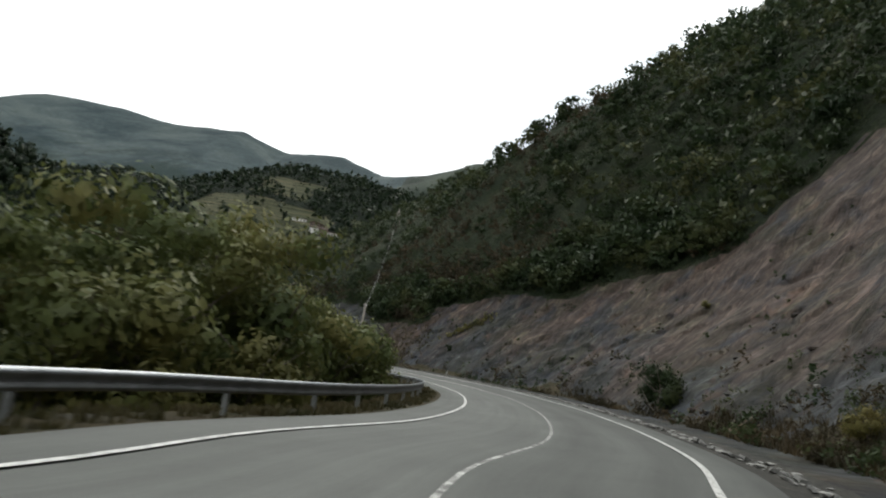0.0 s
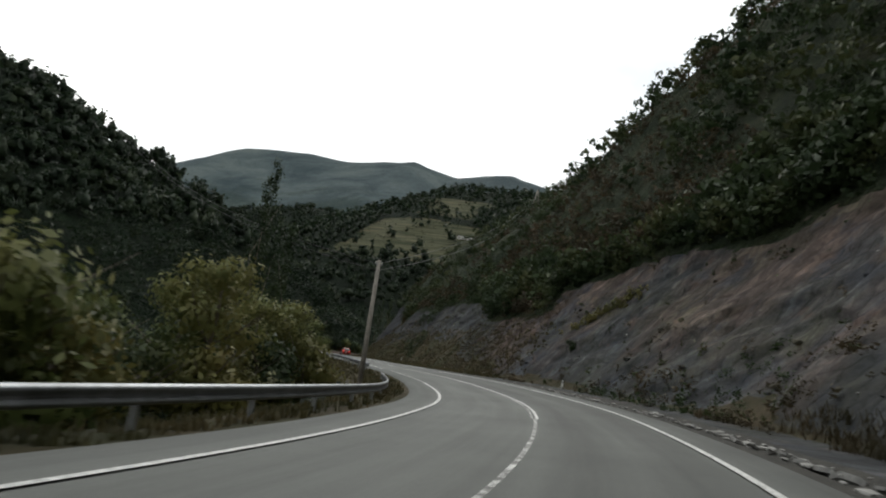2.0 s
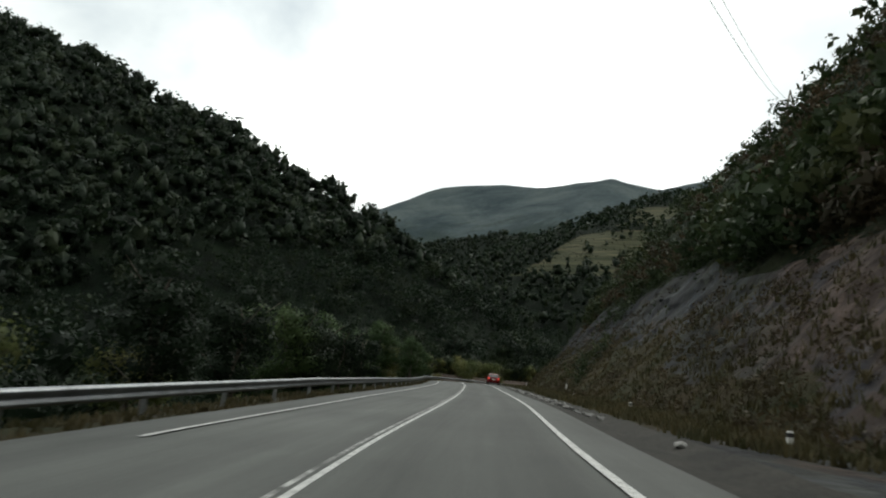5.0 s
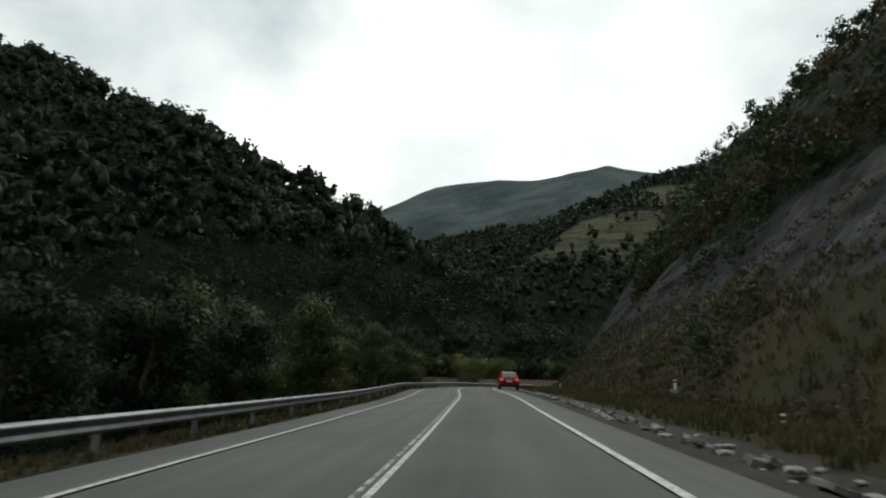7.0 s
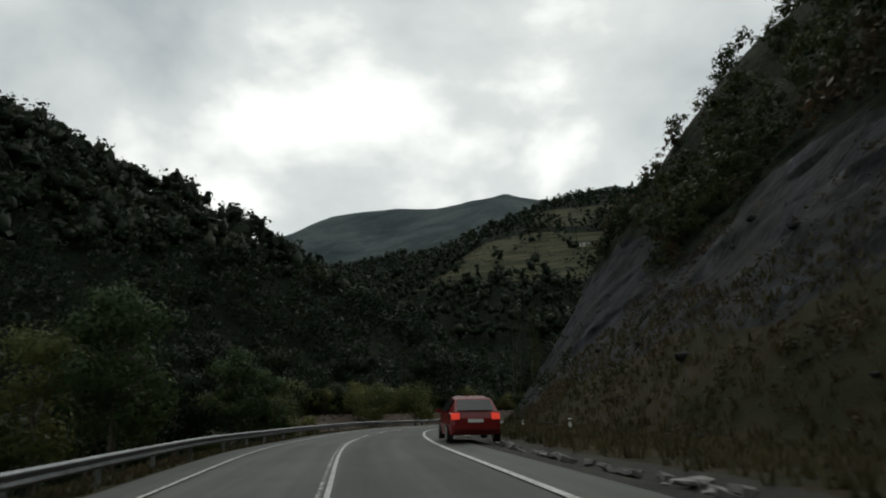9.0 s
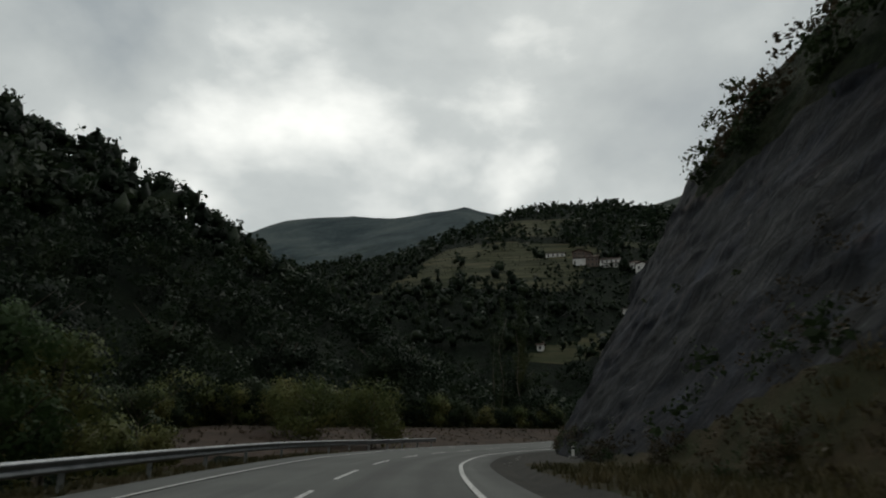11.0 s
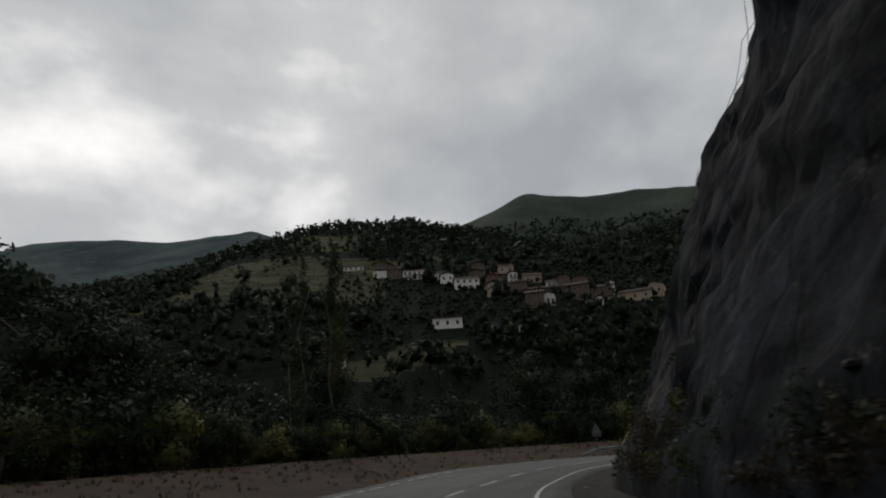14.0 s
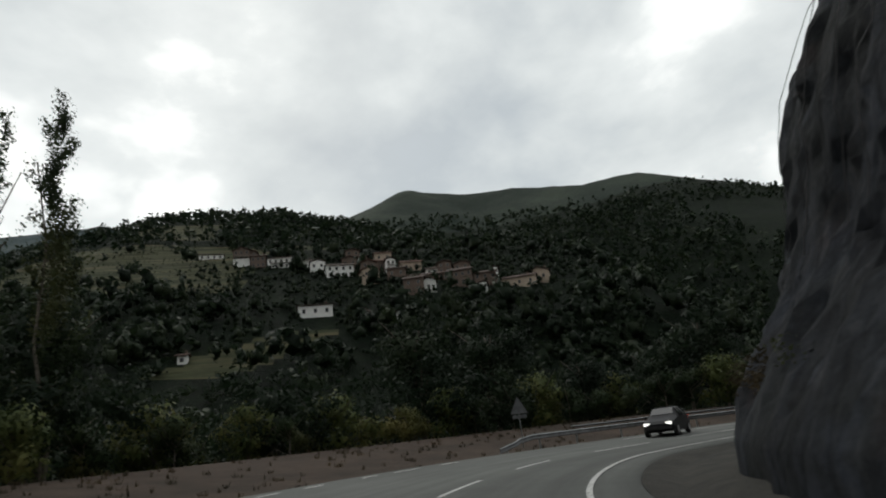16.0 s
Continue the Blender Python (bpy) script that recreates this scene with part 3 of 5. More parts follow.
road = ribbon("road", [-4.5, -4.42, -3.2, 0, 3.2, 4.22, 4.3], [-0.25, 0, 0, 0.02, 0, 0, -0.25], M_ASPHALT, "worn pale grey asphalt two-lane mountain road", "road")
DASH = 0.004 + 0.02


def stripe(u, a, b_, width=0.115, paint=None):
    i0, i1 = np.searchsorted(ARC, a), np.searchsorted(ARC, b_)
    ribbon("road_line", [u - width / 2, u + width / 2], [DASH, DASH], paint or M_PAINT, "", "", slice(max(0, i0), min(len(ARC), i1 + 1)), road, "")


def arc_y(y):
    return float(np.interp(y, CL[:MONO, 1], ARC[:MONO]))


stripe(3.15, 0, ARC[-1], 0.13)
stripe(-3.15, 0, arc_y(72))
for k in range(6):
    stripe(-3.15, arc_y(72) + 1.2 + k * 2.4, arc_y(72) + 2.5 + k * 2.4)
stripe(-3.15, arc_y(88), arc_y(205))
LAY = lambda y: np.interp(y, [-100, 196, 228, 262, 278, 300], [3.15, 3.15, 4.4, 5.6, 4.2, 3.3])
for k in range(27):
    a_, b_ = arc_y(205) + k * 2.6, arc_y(205) + 1.4 + k * 2.6
    u_ = -float(LAY(np.interp(a_, ARC, CL[:, 1])))
    stripe(u_, a_, b_)
stripe(-3.4, arc_y(278), ARC[-1])
i_lay = np.arange(int(np.argmax(CL[:, 1] > 190)), MONO)
lay_u = -LAY(CL[i_lay, 1]) - 1.0
lay_v = np.stack([at_road(lay_u, 0.0, i_lay) - np.array([0, 0, 0.012]), at_road(-4.3, -0.008, i_lay)], 1)
tagged(mesh_ob("layby_edge", lay_v.reshape(-1, 3), grid_faces(*lay_v.shape[:2])[:, ::-1], M_ASPHALT, road, smooth=True,
               uvs=np.zeros((lay_v.size // 3, 2)) + np.array([4.0, 10.0])))
stripe(0.0, 0, arc_y(50), 0.085, M_PAINT_WORN)
stripe(0.06, arc_y(50), arc_y(166), 0.09)
stripe(-0.08, arc_y(50), arc_y(166), 0.07, M_PAINT_WORN)
for k in range(30):
    stripe(0.0, arc_y(166) + 2 + k * 8, arc_y(166) + 6 + k * 8, 0.12)
ribbon("verge_left", [-4.4, -5.3, -6.6, -8.5, -12], [-0.03, -0.12, -0.2, -0.9, -3.2], M_VERGE, "strip of dry grass along the road edge", "verge", slice(0, int(np.argmax(CL[:, 1] > 205))))


# right-hand hillside: toe line as x over y, then a profile up the slope
def centre_x(y):
    return np.interp(y, CL[:MONO, 1], CL[:MONO, 0])


def toe_x(y):
    nx = np.interp(y, CL[:MONO, 1], NORM[:MONO, 0])
    gap = np.interp(y, [-60, 40, 60, 100, 150, 175, 190, 215, 228, 255], [7.2, 7.4, 7.4, 7.8, 9.0, 9.0, 8.6, 6.8, 5.6, 5.5])
    nose = np.clip((np.asarray(y) - 257) / 20, 0, 2)
    return np.where(y < 257, centre_x(y) + gap / np.maximum(0.75, nx), centre_x(257) + 5.5 / 0.93 + (y - 257) * 0.32 + 60 * nose ** 3)


def slope_profile(w, y):
    """Sideways run and height at w (0 toe, 1 crest) along the hillside."""
    cliff = smooth01(180, 228, y)
    u = np.where(w < 0.5, w / 0.5 * 16, 16 + (np.maximum(w - 0.5, 0) / 0.5) ** 1.5 * 230)
    soft = np.interp(u, [0, 1.2, 8, 14, 20, 30, 40, 52, 75, 120, 170, 246], [0, 0.5, 7.5, 14, 21.5, 31.0, 40.3, 49, 63.5, 89, 113, 141])
    soft = soft * (1 + 0.27 * smooth01(4, 40, u) * (1 - smooth01(120, 172, y)))
    steep_u = np.interp(u, [0, 2, 9, 16, 22, 75, 246], [0, 0.6, 5.2, 11.5, 17, 68, 236])
    steep_z = np.interp(u, [0, 2, 9, 16, 22, 75, 246], [0, 1.8, 10.5, 20, 26, 60, 130])
    steep_z = steep_z * (1 + 0.13 * smooth01(7, 16, u) * (1 - smooth01(230, 245, y)))
    return u * (1 - cliff) + steep_u * cliff, soft * (1 - cliff) + steep_z * cliff


hy = axis([(-120, 6), (-20, 1.2), (0, 0.6), (110, 0.8), (225, 0.4), (283, 1)])
hw = np.concatenate([np.linspace(0, 0.5, 64), 0.5 + np.linspace(0, 1, 46)[1:] ** 1.2 * 0.5])
HY, HW = np.meshgrid(hy, hw, indexing="ij")
HU, HH = slope_profile(HW, HY)
TX = toe_x(hy)[:, None]
edge_z = road_z(hy)[:, None] + 0.15
HX = TX + HU
ledges = np.abs(fbm(HY / 5.0 + HH / 9.0, HH / 4.0 - HY / 14.0, 4, 31)) * 2
CLIFF = smooth01(175, 215, HY)
striae = fbm(HY / 2.6 + HH / 16, HH / 11, 4, 47)
along_, across_ = HY * 0.9 - HH * 0.42, HY * 0.42 + HH * 0.9
broken = (1 - CLIFF) * (0.42 * facets(along_ / 4.6, across_ / 2.3, 43) + 0.24 * facets(along_ / 1.9, across_ / 1.1, 53)) \
    + CLIFF * (0.6 * facets(HY / 2.6 + HH / 9, HH / 5.5, 63) + 0.34 * facets(HY / 1.1 + HH / 7, HH / 1.7, 73, 1.6) + 0.3 * facets(HY / 0.7, HH / 1.2, 83, 1.8))
relief = (0.5 - 0.5 * CLIFF) * striae + (1.9 - 0.7 * CLIFF) * fbm(HY / 13, HH / 9, 3, 41) + 0.3 * (0.3 - ledges) * (1 - CLIFF) + broken
FOOT_Y, FOOT_W = [-60, 60, 100, 130, 165, 190, 215, 255], [0.06, 0.03, 0.06, 0.17, 0.16, 0.06, -0.05, -0.1]
bank_top = np.interp(HY, FOOT_Y, FOOT_W)
amount = smooth01(0, 0.06, HW) * (0.3 + 0.7 * smooth01(bank_top - 0.02, bank_top + 0.06, HW)) * (1 + 1.6 * smooth01(0.5, 0.7, HW)) * (1 - 0.35 * CLIFF)
HX2 = HX - relief * amount
HH = HH + 3.2 * np.exp(-((HY - 200) / 7) ** 2 - ((HU - 25) / 9) ** 2)
# the brown lower rock by the bend lies back under a dark overhang
brow = np.interp(HY, [238.5, 240, 242, 244, 246, 248], [-2, 1.6, 0.9, -0.2, -1.2, -2.6]) + 0.5 * fbm(HY / 1.3, HY * 0, 3, 58)
HX2 = HX2 + (0.7 + 0.65 * (1 - smooth01(6, 12, HH))) * smooth01(238, 247, HY) * (1 - 0.85 * smooth01(248, 254, HY))
HX2 = HX2 + 0.75 * smooth01(0.25, -0.15, edge_z + HH - brow) * smooth01(238.5, 240, HY)
for by_, bz_, out_, ry_, rz_ in ((230, 13, -1.2, 3, 2.5), (236, 1.5, 1.2, 3.5, 2.5), (230, -0.5, 0.8, 3, 1.5), (240, 10.5, -0.7, 3, 2), (254, 9.5, 0.8, 3, 3), (259, 1.5, 1.1, 3.5, 3),
                                 (262.5, 6.3, -0.5, 2.5, 2.5), (226, 5.4, -0.6, 2.5, 2), (241, 2.2, 1.1, 3, 2), (229, 2.5, 0.5, 2, 1.5), (257, 7, 0.5, 4, 4), (255, 1, 0.6, 4, 3), (229.5, 12.5, -0.5, 1.5, 1.5)):
    HX2 = HX2 + out_ * np.exp(-((HY - by_) / ry_) ** 2 - ((edge_z + HH - bz_) / rz_) ** 2)
HZ = edge_z - 1.6 * (HW == 0) + HH + 0.8 * fbm(HX / 4, HY / 4, 3, 51) * amount * (1 - 0.7 * smooth01(180, 220, HY))
hill_v = np.stack([HX2, HY + 0 * HX, HZ], -1)
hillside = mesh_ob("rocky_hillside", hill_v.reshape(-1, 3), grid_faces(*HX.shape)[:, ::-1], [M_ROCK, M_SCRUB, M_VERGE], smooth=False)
tagged(hillside, "steep roadside rock cut of grey slate and red earth below scrub", "hillside", kind="structure")
cy_, cw_ = (HY[:-1, :-1] + HY[1:, 1:]) / 2, (HW[:-1, :-1] + HW[1:, 1:]) / 2
ROCK_Y = [-60, 20, 45, 80, 105, 130, 165, 190, 215, 255]
ROCK_W = [0.40, 0.52, 0.50, 0.40, 0.30, 0.26, 0.32, 0.42, 0.50, 0.58]


def rock_limit(y, w):
    return np.interp(y, ROCK_Y, ROCK_W) + 0.42 * fbm(y / 13, w * 6, 5, 61)


rock_top = rock_limit(cy_, cw_)
foot = np.interp(cy_, FOOT_Y, FOOT_W) + 0.15 * fbm(cy_ / 6, cw_ * 9, 4, 66)
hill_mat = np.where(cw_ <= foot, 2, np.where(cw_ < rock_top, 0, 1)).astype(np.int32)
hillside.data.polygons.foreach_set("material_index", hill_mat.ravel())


def hill_point(y, w):
    """A point on the right-hand hillside."""
    i = int(np.clip(np.searchsorted(hy, y) - 1, 0, len(hy) - 2))
    j = int(np.clip(np.searchsorted(hw, w) - 1, 1, len(hw) - 2))
    a = min(1.0, max(0.0, (y - hy[i]) / (hy[i + 1] - hy[i])))
    b_ = min(1.0, max(0.0, (w - hw[j]) / (hw[j + 1] - hw[j])))
    return (hill_v[i, j] * (1 - a) + hill_v[i + 1, j] * a) * (1 - b_) + (hill_v[i, j + 1] * (1 - a) + hill_v[i + 1, j + 1] * a) * b_


# gravel and gutter between the asphalt and the toe
gi = np.arange(0, int(np.argmax(CL[:, 1] > 277)))
gcol = [at_road(u, h, gi) for u, h in ((4.25, -0.03), (4.8, -0.07), (5.2, -0.2), (5.75, -0.02))]
late = smooth01(200, 235, CL[gi, 1])
toe_col = np.column_stack([np.minimum(toe_x(CL[gi, 1]), CL[gi, 0] + 12) + 1.2 + 1.0 * late, CL[gi, 1], road_z(CL[gi, 1]) + 0.5 - 0.45 * late])
mid_col = gcol[-1] * 0.45 + toe_col * 0.55 - np.array([0, 0, 0.08])
gv = np.stack(gcol + [mid_col, toe_col], 1)
gv[:, 2:5, 2] += 0.12 * fbm(gv[:, 2:5, 0] / 1.5, gv[:, 2:5, 1] / 1.5, 3, 81)
shoulder = mesh_ob("gravel_shoulder", gv.reshape(-1, 3), grid_faces(*gv.shape[:2])[:, ::-1], [M_GRAVEL, M_VERGE, M_ROCK], smooth=True)
strip = np.where(CL[gi[:-1], 1] < 95, 2, np.where(CL[gi[:-1], 1] < 195, 1, 0))
strip = np.stack([0 * strip, 0 * strip, 0 * strip, strip, strip], 1).astype(np.int32)
shoulder.data.polygons.foreach_set("material_index", strip.ravel())
tagged(shoulder, "grey gravel shoulder with a shallow gutter", "shoulder", kind="structure")

# ---- vegetation ----
def leaf_cloud(rng, count, blobs, size):
    """Leaf quads scattered over a set of ellipsoid blobs (x, y, z, rx, ry, rz)."""
    blobs = np.asarray(blobs, float)
    area = (blobs[:, 3] * blobs[:, 4] * blobs[:, 5]) ** (2 / 3)
    pick = rng.choice(len(blobs), count, p=area / area.sum())
    d = rng.normal(size=(count, 3))
    d /= np.linalg.norm(d, axis=1)[:, None]
    inner = np.arange(count) < 0.34 * count
    r = np.where(inner, 0.3 + 0.42 * rng.random(count), 0.74 + 0.38 * rng.random(count) ** 1.5)[:, None]
    c_ = blobs[pick, :3] + d * blobs[pick, 3:] * r
    nrm = d + rng.normal(size=(count, 3)) * 0.3
    nrm /= np.linalg.norm(nrm, axis=1)[:, None]
    t = np.cross(nrm, rng.normal(size=(count, 3)))
    t /= np.linalg.norm(t, axis=1)[:, None] + 1e-9
    s = np.cross(nrm, t)
    k = (size * np.where(inner, 1.55, 1.0) * (0.6 + 0.8 * rng.random(count)))[:, None]
    quad = np.stack([c_ + t * k, c_ + s * k * 0.55, c_ - t * k, c_ - s * k * 0.55], 1)
    out = d + 0.6 * (c_ - blobs[:, :3].mean(0)) / (np.ptp(blobs[:, :3], axis=0).max() * 0.5 + blobs[:, 3].mean())
    return quad, out / np.linalg.norm(out, axis=1)[:, None]


def crown_blobs(rng, height, radius, base, count, lean=0.0):
    out = []
    for _ in range(count):
        f = rng.random()
        zc = base + (height - base) * (0.15 + 0.75 * f)
        rr = radius * (0.45 + 0.55 * math.sin(math.pi * (0.25 + 0.62 * f)))
        a, q = rng.random() * 6.283, rr * 0.62 * math.sqrt(rng.random())
        s = radius * (0.28 + 0.24 * rng.random())
        out.append((math.cos(a) * q + lean * f, math.sin(a) * q, zc, s, s, s * 0.8))
    return out


def wood_mesh(rng, height, radius, base, limbs=6, sides=6, thick=1.0):
    """A tapered trunk with limbs, as vertices and quads."""
    vs, fs = [], []

    def tube(pts, r0, r1):
        start = len(vs)
        for k, p in enumerate(pts):
            r = r0 + (r1 - r0) * k / (len(pts) - 1)
            for a in range(sides):
                w_ = a / sides * 6.283
                vs.append((p[0] + math.cos(w_) * r, p[1] + math.sin(w_) * r, p[2]))
        for k in range(len(pts) - 1):
            for a in range(sides):
                i, j = start + k * sides + a, start + k * sides + (a + 1) % sides
                fs.append((i, j, j + sides, i + sides))

    r0 = (0.02 * height + 0.04) * thick
    bend = [(0.03 * height * rng.normal() * k / 4, 0.03 * height * rng.normal() * k / 4, -0.3 + height * 0.85 * k / 4) for k in range(5)]
    tube(bend, r0, r0 * 0.25)
    for _ in range(limbs):
        z0 = base * 0.8 + (height * 0.7 - base * 0.8) * rng.random()
        a = rng.random() * 6.283
        ln = radius * (0.6 + 0.35 * rng.random())
        p0 = np.array([bend[2][0] * 0.5, bend[2][1] * 0.5, z0])
        dirv = np.array([math.cos(a), math.sin(a), 0.55])
        tube([p0, p0 + dirv * ln * 0.5, p0 + dirv * ln + np.array([0, 0, 0.15 * ln])], r0 * 0.4, r0 * 0.1)
    return np.array(vs), np.array(fs)


def leafy_mesh(name, quad, nrm, material, parent=None, label=""):
    """Leaves whose normals follow the roundness of the crown."""
    v, f = quad.reshape(-1, 3), np.arange(quad.shape[0] * 4).reshape(-1, 4)
    return mesh_ob(name, v, f, material, parent, label, True, None, np.repeat(nrm, 4, axis=0))


def quads_mesh(name, quad, material, parent=None, label=""):
    v = quad.reshape(-1, 3)
    return mesh_ob(name, v, np.arange(len(v)).reshape(-1, 4), material, parent, label)


def tree_thing(name, rng, height, radius, base, leaves, size, material, label, category, blobs=12, group=""):
    root = tagged(new(name), label, category, group)
    v, f = wood_mesh(rng, height, radius, base)
    mesh_ob("trunk", v, f, M_BARK, root, smooth=True)
    bl = crown_blobs(rng, height, radius, base, blobs)
    q, nn = leaf_cloud(rng, leaves, bl, size)
    leafy_mesh("crown", q, nn, material, root)
    return root


def crown_hull(rng, blobs, segs=6, rings=4, shrink=0.68):
    """The closed, lumpy inside of a crown: quads and a normal for each of their corners."""
    bl = np.asarray(blobs, float)
    mid_ = bl[:, :3].mean(0)
    th, ph = np.linspace(0.02, math.pi - 0.02, rings + 1), np.arange(segs + 1) / segs * 2 * math.pi
    T, P = np.meshgrid(th, ph, indexing="ij")
    d = np.stack([np.sin(T) * np.cos(P), np.sin(T) * np.sin(P), np.cos(T)], -1)
    off = bl[:, :3] - mid_
    along = np.einsum("ijk,bk->ijb", d, off)
    rad_ = bl[:, 3:].mean(1)
    inside = rad_ ** 2 - (np.sum(off ** 2, 1) - along ** 2)
    reach = np.where(inside > 0, along + np.sqrt(np.maximum(inside, 0)), 0.0).max(-1)
    reach = np.maximum(reach, 0.5 * rad_.mean()) * shrink
    v = mid_ + d * reach[..., None]
    i, j = np.meshgrid(np.arange(rings), np.arange(segs), indexing="ij")
    quad = np.stack([v[i, j], v[i + 1, j], v[i + 1, j + 1], v[i, j + 1]], 2).reshape(-1, 4, 3)
    nrm = np.stack([d[i, j], d[i + 1, j], d[i + 1, j + 1], d[i, j + 1]], 2).reshape(-1, 4, 3)
    return quad, nrm


def forest(name, rng, spots, heights, quads, size, material, label, kinds=7, spread=0.42, lumps=8, hull=False):
    """Many crowns joined into one: spots is an array of x, y, z."""
    protos = []
    for _ in range(kinds):
        bl = crown_blobs(rng, 1.0, spread, 0.1, lumps)
        q, nn = leaf_cloud(rng, quads, bl, size)
        nn = np.repeat(nn[:, None], 4, axis=1)
        if hull:
            hq, hn = crown_hull(rng, bl)
            q, nn = np.concatenate([q, hq]), np.concatenate([nn, hn])
        protos.append((q, nn))
    pick = rng.integers(0, kinds, len(spots))
    turn = rng.random(len(spots)) * 6.283
    lv, ln = [], []
    for k in range(kinds):
        m = pick == k
        if not m.any():
            continue
        ca, sa = np.cos(turn[m])[:, None], np.sin(turn[m])[:, None]
        h = heights[m][:, None]
        wv = (heights[m] * (0.8 + 0.5 * rng.random(m.sum())))[:, None]

        def lay(p, wide, tall_, off):
            return np.stack([(p[:, 0] * ca - p[:, 1] * sa) * wide + off[:, :1], (p[:, 0] * sa + p[:, 1] * ca) * wide + off[:, 1:2], p[:, 2] * tall_ + off[:, 2:]], -1)

        q, nn = protos[k]
        lv.append(lay(q.reshape(-1, 3), wv, h, spots[m]).reshape(-1, 4, 3))
        ln.append(lay(nn.reshape(-1, 3), 1.0, 1.0, np.zeros((m.sum(), 3))).reshape(-1, 3))
    v = np.concatenate(lv).reshape(-1, 3)
    ob = mesh_ob(name, v, np.arange(len(v)).reshape(-1, 4), material, smooth=True, normals=np.concatenate(ln))
    return tagged(ob, label, "trees", kind="stuff")


rng = np.random.default_rng(7)


def scatter(count, x0, x1, y0, y1, keep):
    x, y = x0 + (x1 - x0) * rng.random(count), y0 + (y1 - y0) * rng.random(count)
    m = keep(x, y)
    x, y = x[m], y[m]
    return np.column_stack([x, y, land(x, y)])


CREST = np.array([(p[0], p[1]) for p in RIDGES[0][0]])


def hill_wood(x, y):
    d, u, i = near_road(x, y)
    return (d > 62) & (y < np.interp(x, CREST[:, 0], CREST[:, 1]) + 14)


def near_wood(x, y):
    d, u, i = near_road(x, y)
    return (d <= 62) & (d > np.where(CL[i, 1] > 203, 27, np.where(CL[i, 1] > 195, 20, 15))) & (u < 0)


# woods on the hill across the valley and on the valley floor
spots = scatter(6400, -520, -50, 40, 400, hill_wood)
tall = 6.5 + 8.5 * rng.random(len(spots)) ** 1.6
close = near_road(spots[:, 0], spots[:, 1])[0] < 118
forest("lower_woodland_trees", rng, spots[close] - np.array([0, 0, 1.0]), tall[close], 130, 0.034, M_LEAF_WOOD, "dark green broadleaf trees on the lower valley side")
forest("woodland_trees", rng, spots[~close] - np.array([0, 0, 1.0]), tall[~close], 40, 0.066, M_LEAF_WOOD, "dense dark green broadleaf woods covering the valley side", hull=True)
spots = scatter(4000, -170, 10, 40, 345, near_wood)
close = near_road(spots[:, 0], spots[:, 1])[0] < 36
spots, tall = spots - np.array([0, 0, 0.8]), 4.5 + 5.5 * rng.random(len(spots))
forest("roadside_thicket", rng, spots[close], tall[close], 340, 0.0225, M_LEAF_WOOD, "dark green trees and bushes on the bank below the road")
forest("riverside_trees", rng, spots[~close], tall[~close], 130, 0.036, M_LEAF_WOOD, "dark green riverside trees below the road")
spots = scatter(6300, -400, 260, 318, 935, lambda x, y: (near_road(x, y)[0] > 24) & ~(meadow_mask(x, y) & (rng.random(len(x)) < 0.8)) & ~((x > -116) & (x < -84) & (y > 462) & (y < 506)) & ~((x > -150) & (x < 22) & (y > 505) & (y < 615) & (rng.random(len(x)) < 0.88)))
spots, tall, close = spots - np.array([0, 0, 0.8]), 7 + 8.0 * rng.random(len(spots)) ** 1.3, spots[:, 1] < 640
fore = close & (spots[:, 1] < 440)
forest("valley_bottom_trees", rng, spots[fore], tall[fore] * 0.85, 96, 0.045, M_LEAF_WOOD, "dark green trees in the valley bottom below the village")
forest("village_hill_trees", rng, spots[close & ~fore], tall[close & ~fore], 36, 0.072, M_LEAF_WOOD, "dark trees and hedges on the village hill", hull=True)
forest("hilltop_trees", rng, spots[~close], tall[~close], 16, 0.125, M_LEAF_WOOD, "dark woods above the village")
spots = scatter(16000, -1300, 700, 860, 1500, lambda x, y: 0.4 * fbm(x / 170, y / 170, 3, 71) + 0.45 * (1 - smooth01(120, 300, land(x, y))) + np.where(x > -170, 0.3 - 0.6 * smooth01(290, 340, land(x, y)), 0) > 0.22 + 0.12 * rng.random(len(x)))
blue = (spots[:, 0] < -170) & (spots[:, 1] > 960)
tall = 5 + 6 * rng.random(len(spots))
forest("far_mountain_trees", rng, spots[blue] - np.array([0, 0, 1.5]), tall[blue], 9, 0.17, M_LEAF_HAZED, "woods on the far mountains with haze mixed into their leaf colour")
near_ = scatter(1500, -680, -400, 700, 960, lambda x, y: land(x, y) > 55)
forest("spur_trees", rng, near_ - np.array([0, 0, 1.0]), 5 + 5 * rng.random(len(near_)), 16, 0.125, M_LEAF_WOOD, "dark wooded spur below the far mountain", hull=True)
forest("near_mountain_trees", rng, spots[~blue] - np.array([0, 0, 1.5]), tall[~blue], 9, 0.17, M_LEAF_WOOD, "dark green woods on the mountain above the village")

spots = scatter(2300, -165, 40, 460, 625, lambda x, y: ~((x > -112) & (x < -88) & (y > 484) & (y < 508)) & (~meadow_mask(x, y)) | (rng.random(len(x)) < 0.4))
forest("village_garden_bushes", rng, spots - np.array([0, 0, 0.3]), 1.5 + 3.4 * rng.random(len(spots)) ** 1.5, 16, 0.11, M_LEAF_WOOD, "dark garden bushes and hedges between the houses", spread=0.6, hull=True)

